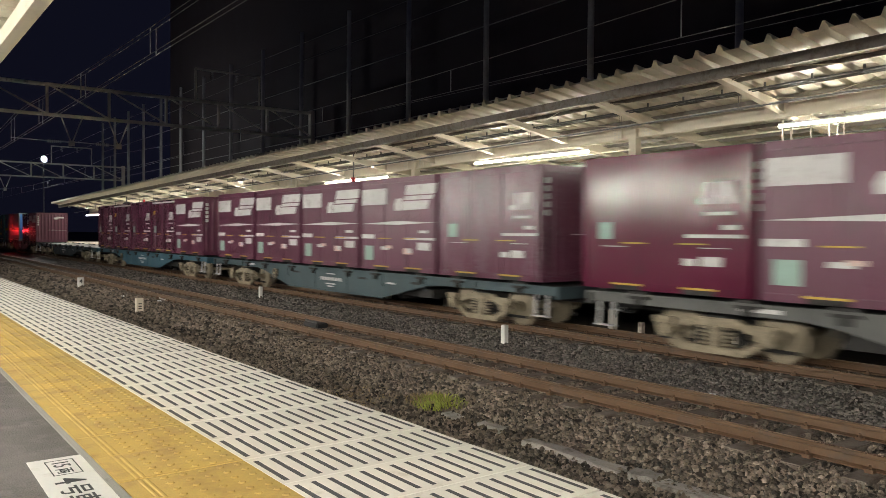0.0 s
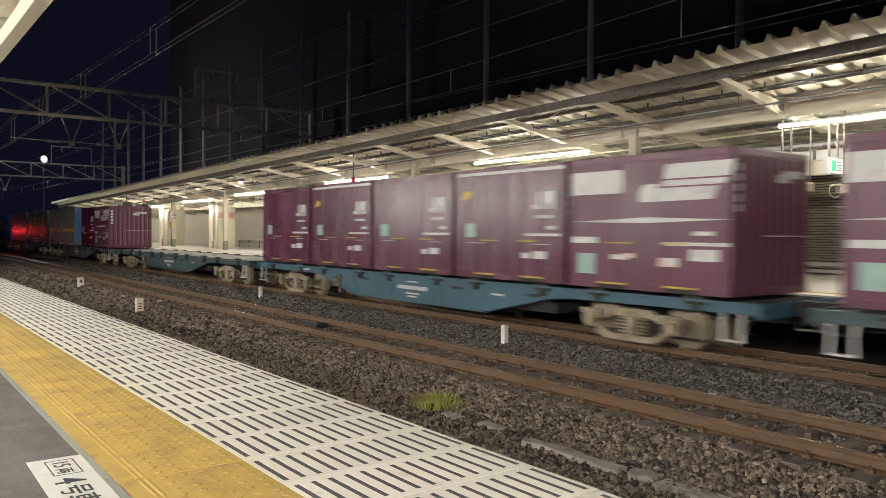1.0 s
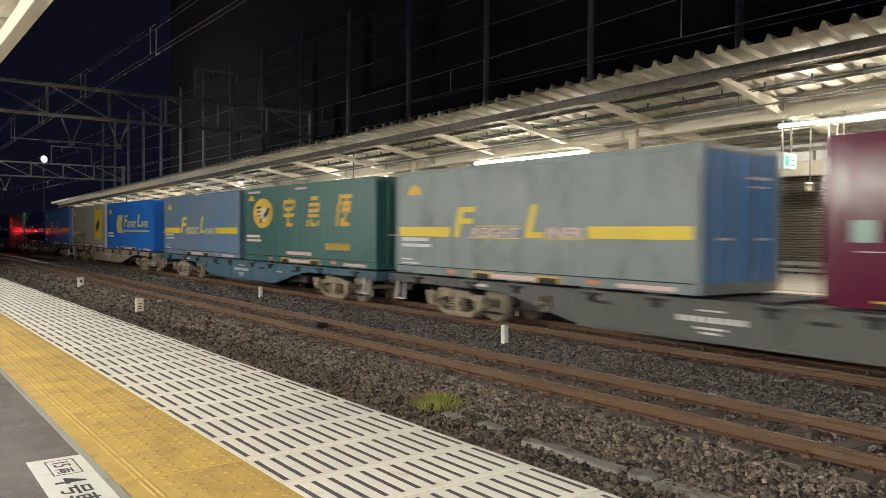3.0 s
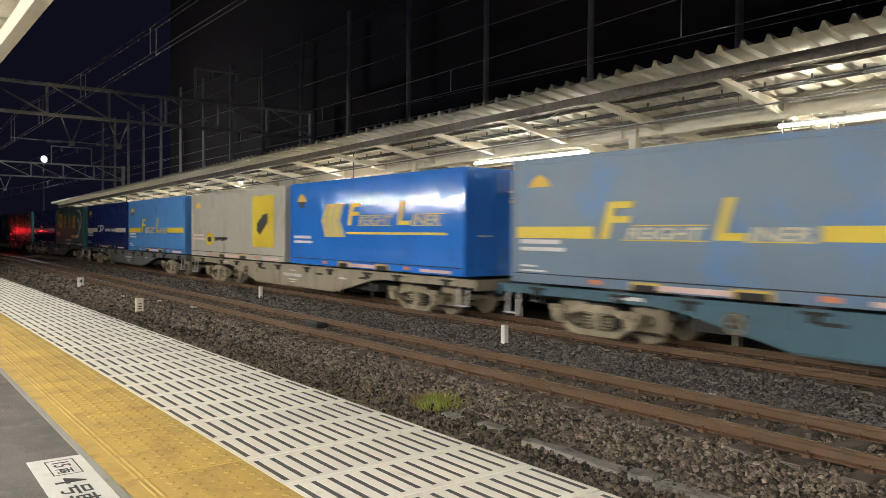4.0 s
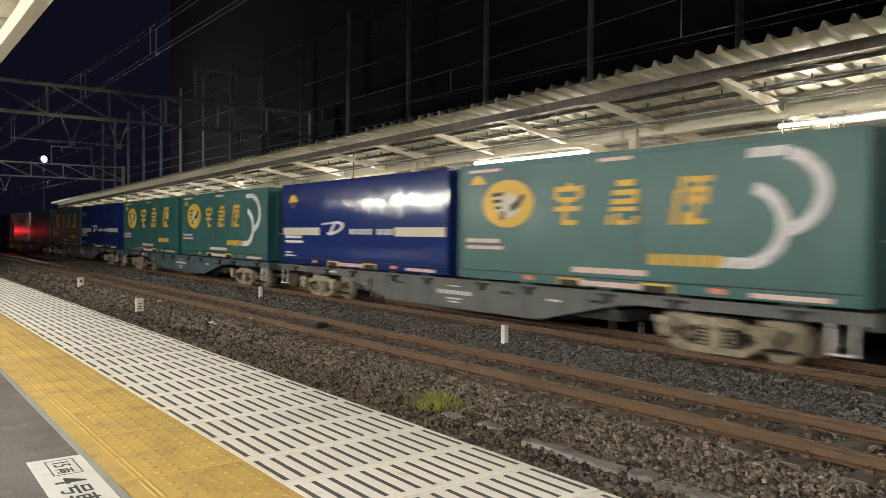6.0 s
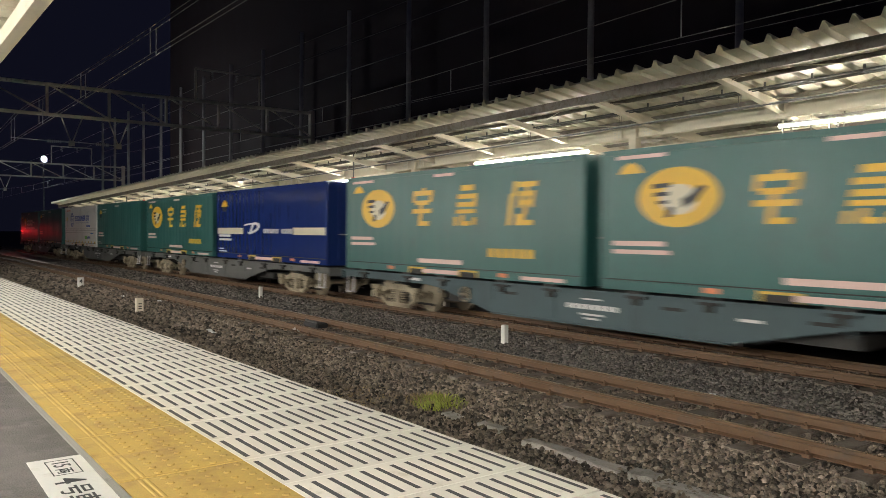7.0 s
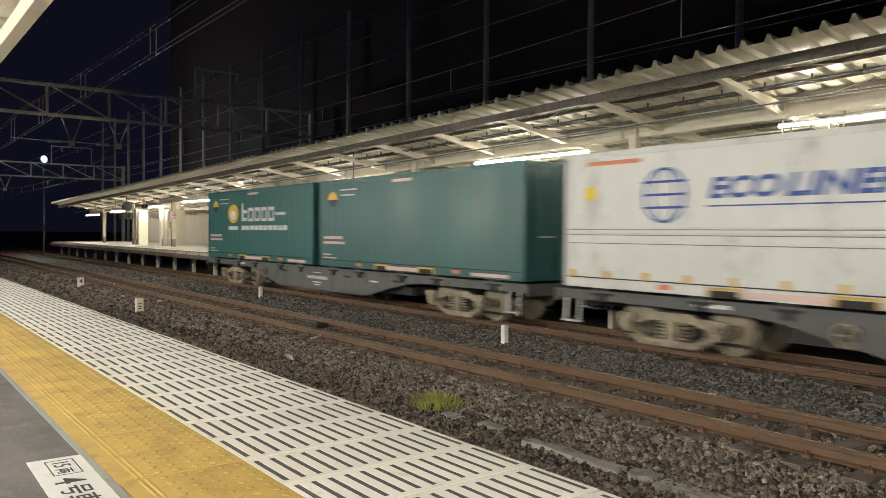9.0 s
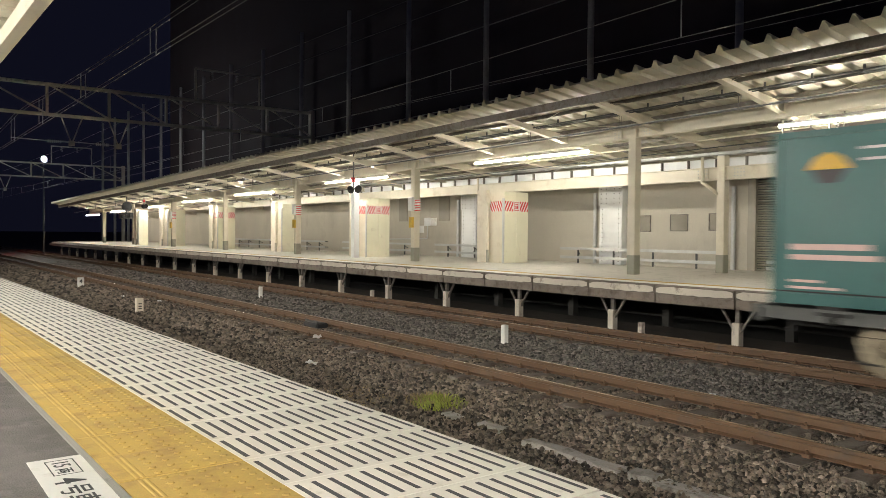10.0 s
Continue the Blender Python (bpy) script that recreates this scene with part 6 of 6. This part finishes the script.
weed(6.22, 8.35, 0.38, 0.27, 300, M_WEED, "low yellow-green weed growing out of the ballast", 2)
weed(6.25, 8.65, 0.34, 0.20, 200, M_DRYWEED, "dry brownish weed beside the green tuft", 5)
weed(5.6, 9.6, 0.7, 0.05, 320, M_DRYWEED, "thin dry moss-like weed over the ballast", 6)
weed(2.98, 2.75, 0.05, 0.10, 40, M_PETAL, "small yellow-flowered weed at the platform edge", 9)
weed(3.25, 9.2, 0.12, 0.10, 60, M_PETAL, "small yellow-flowered weed at the platform edge", 11)


def relay_case(x, y):
    r = thing("track_fitting", pose(x, y, -0.16), "dark metal rail joint fitting between the rails", "rail fitting")
    bm = B()
    box(bm, -0.15, 0.15, -0.35, 0.35, 0, 0.11)
    part("case", bm, M_BLACK, r, bevel=0.02)
    bm = B()
    tube(bm, (-0.1, -0.3, 0.11), (-0.1, 0.3, 0.14), 0.03, 8)
    part("bond", bm, M_DARKSTEEL, r)


relay_case(8.45, 16.3)


def short_post(x, y, h):
    bm = B()
    box(bm, x - 0.06, x + 0.06, y - 0.06, y + 0.06, bed_z(x, y) - 0.1, bed_z(x, y) + h)
    whole("stub_post", bm, M_COPING, "short pale concrete stub under the platform edge", "post", "stub posts", bevel=0.008)


short_post(14.2, 11.3, 0.36)
short_post(14.5, 23.6, 0.3)


def scrap(seed, size):
    rr = random.Random(seed)
    bm = B()
    bmesh.ops.create_grid(bm, x_segments=4, y_segments=4, size=size)
    for v in bm.verts:
        v.co.z = abs(rr.gauss(0, size * 0.35))
        v.co.x *= rr.uniform(0.7, 1.3)
    bmesh.ops.solidify(bm, geom=list(bm.faces), thickness=0.002)
    return whole("litter_scrap", bm, M_LITTER, "crumpled white plastic scrap lying in the ballast", "litter", "litter scraps")


BLOWN = [scrap(21, 0.09), scrap(22, 0.09)]
for k, (x, y, s) in enumerate(((7.9, 15.95, 0.07), (7.8, 6.95, 0.10), (7.75, 18.6, 0.06), (9.5, 6.3, 0.04), (6.9, 27.5, 0.06), (7.3, 24.6, 0.06))):
    sc = scrap(k, s)
    sc.matrix_basis = pose(x, y, bed_z(x, y) + 0.05, 0, 0, 40 * k)


# a red signal down the line, beyond the view
def red_signal():
    s = thing("colour_light_signal", pose(9.9, 88.0, -0.6), "railway colour-light signal showing red beside the track", "signal")
    bm = B()
    tube(bm, (0, 0, 0), (0, 0, 4.6), 0.07, 10)
    part("post", bm, M_TRUSS, s)
    bm = B()
    box(bm, -0.2, 0.2, 0.06, 0.25, 2.2, 3.6)
    part("signal_head", bm, M_BLACK, s, bevel=0.02)
    bm = B()
    ball(bm, (0, 0.0, 2.6), 0.11, 12, 8)
    part("red_lens", bm, M_SIGNALRED, s, "lit red lens", smooth=True)


red_signal()

build_floodlight()


# ---- small things ----
def marker(x, y, h, w, label, number=False, paint_of=None):
    z = bed_z(x, y) - 0.06
    m = thing("track_marker", pose(x, y, z), label, "marker post", "track markers")
    bm = B()
    box(bm, -w / 2, w / 2, -w / 2, w / 2, 0, h)
    part("post", bm, paint_of or M_WHITE, m, bevel=0.008)
    if number == "4":
        same("digit", text_mesh("4", 0.24, M_BLACK, "digit"), m, pose(-0.075, -w / 2 - 0.002, h * 0.42, 90, 0, 0))
    elif number:
        bm = B()
        for k in range(3):
            box(bm, -w * 0.25, w * 0.25, -w / 2 - 0.004, -w / 2, h * 0.35 + 0.07 * k, h * 0.35 + 0.03 + 0.07 * k)
        part("number_bar", bm, M_BLACK, m)
    return m


marker(10.85, 12.25, 0.46, 0.12, "white square marker post in the ballast between the tracks")
marker(11.0, 25.4, 0.44, 0.11, "white square marker post in the ballast between the tracks")
marker(6.95, 34.3, 0.40, 0.22, "small white number board in the ballast", "4")
marker(6.2, 22.9, 0.48, 0.19, "weathered cream marker board in the ballast", True, M_CREAM)

stones("ballast_brown", M_STONE, "loose brown-grey ballast stones beside the platform", 3,
       [(2.6, 7.6, 1.2, 8.0, 25000, 0.029), (2.5, 7.6, 8.0, 15.0, 18000, 0.034), (2.4, 7.6, 15.0, 30.0, 11000, 0.055), (2.2, 7.6, 30.0, 62.0, 9000, 0.08), (7.68, 8.78, 2.0, 24.0, 9000, 0.031)])
stones("ballast_grey", M_STONE_GREY, "loose grey ballast stones between the tracks", 5,
       [(8.85, 11.9, 2.5, 10.0, 13500, 0.029), (8.85, 11.9, 10.0, 20.0, 11500, 0.036), (8.85, 11.9, 20.0, 36.0, 6000, 0.055), (8.85, 11.9, 36.0, 62.0, 4500, 0.08), (13.1, 14.6, 4.0, 24.0, 4500, 0.05)])


def motions():
    for ob, y0, z in TRAIN:
        walk(ob, [(t, pose(TRACK_B, y0 - SPEED * t, z)) for t in range(0, 11)])

    # two scraps that the draught tumbles along the ballast
    for ob, way in ((BLOWN[0], [(0, 7.55, 25.18), (0.4, 7.84, 25.00), (1.2, 7.83, 23.43), (2.0, 7.93, 23.37), (2.7, 8.08, 23.06), (4.2, 7.80, 22.02), (5.0, 7.95, 21.93), (5.3, 8.25, 20.80), (5.7, 7.96, 19.29), (6.8, 7.54, 15.90), (7.1, 7.63, 15.38), (7.3, 7.50, 14.82), (7.6, 7.47, 14.43), (10, 7.56, 14.47)]),
                    (BLOWN[1], [(0, 7.85, 24.30), (2.0, 7.70, 23.30), (3.8, 7.50, 22.21), (4.6, 7.27, 21.07), (5.0, 6.94, 19.79), (5.7, 6.77, 18.70), (6.8, 6.42, 17.59), (7.4, 6.04, 16.54), (8.0, 6.11, 15.53), (8.4, 5.99, 14.11), (8.6, 6.08, 13.71), (8.8, 6.13, 13.18), (9.0, 6.15, 12.85), (9.2, 6.18, 12.53), (9.4, 6.18, 12.31), (9.6, 6.24, 12.27), (10, 6.17, 12.04)])):
        walk(ob, [(t, pose(x, y, bed_z(x, y) + 0.05, 25 * math.sin(3 * t), 20 * math.cos(2 * t), 60 * math.sin(t))) for t, x, y in way])


motions()
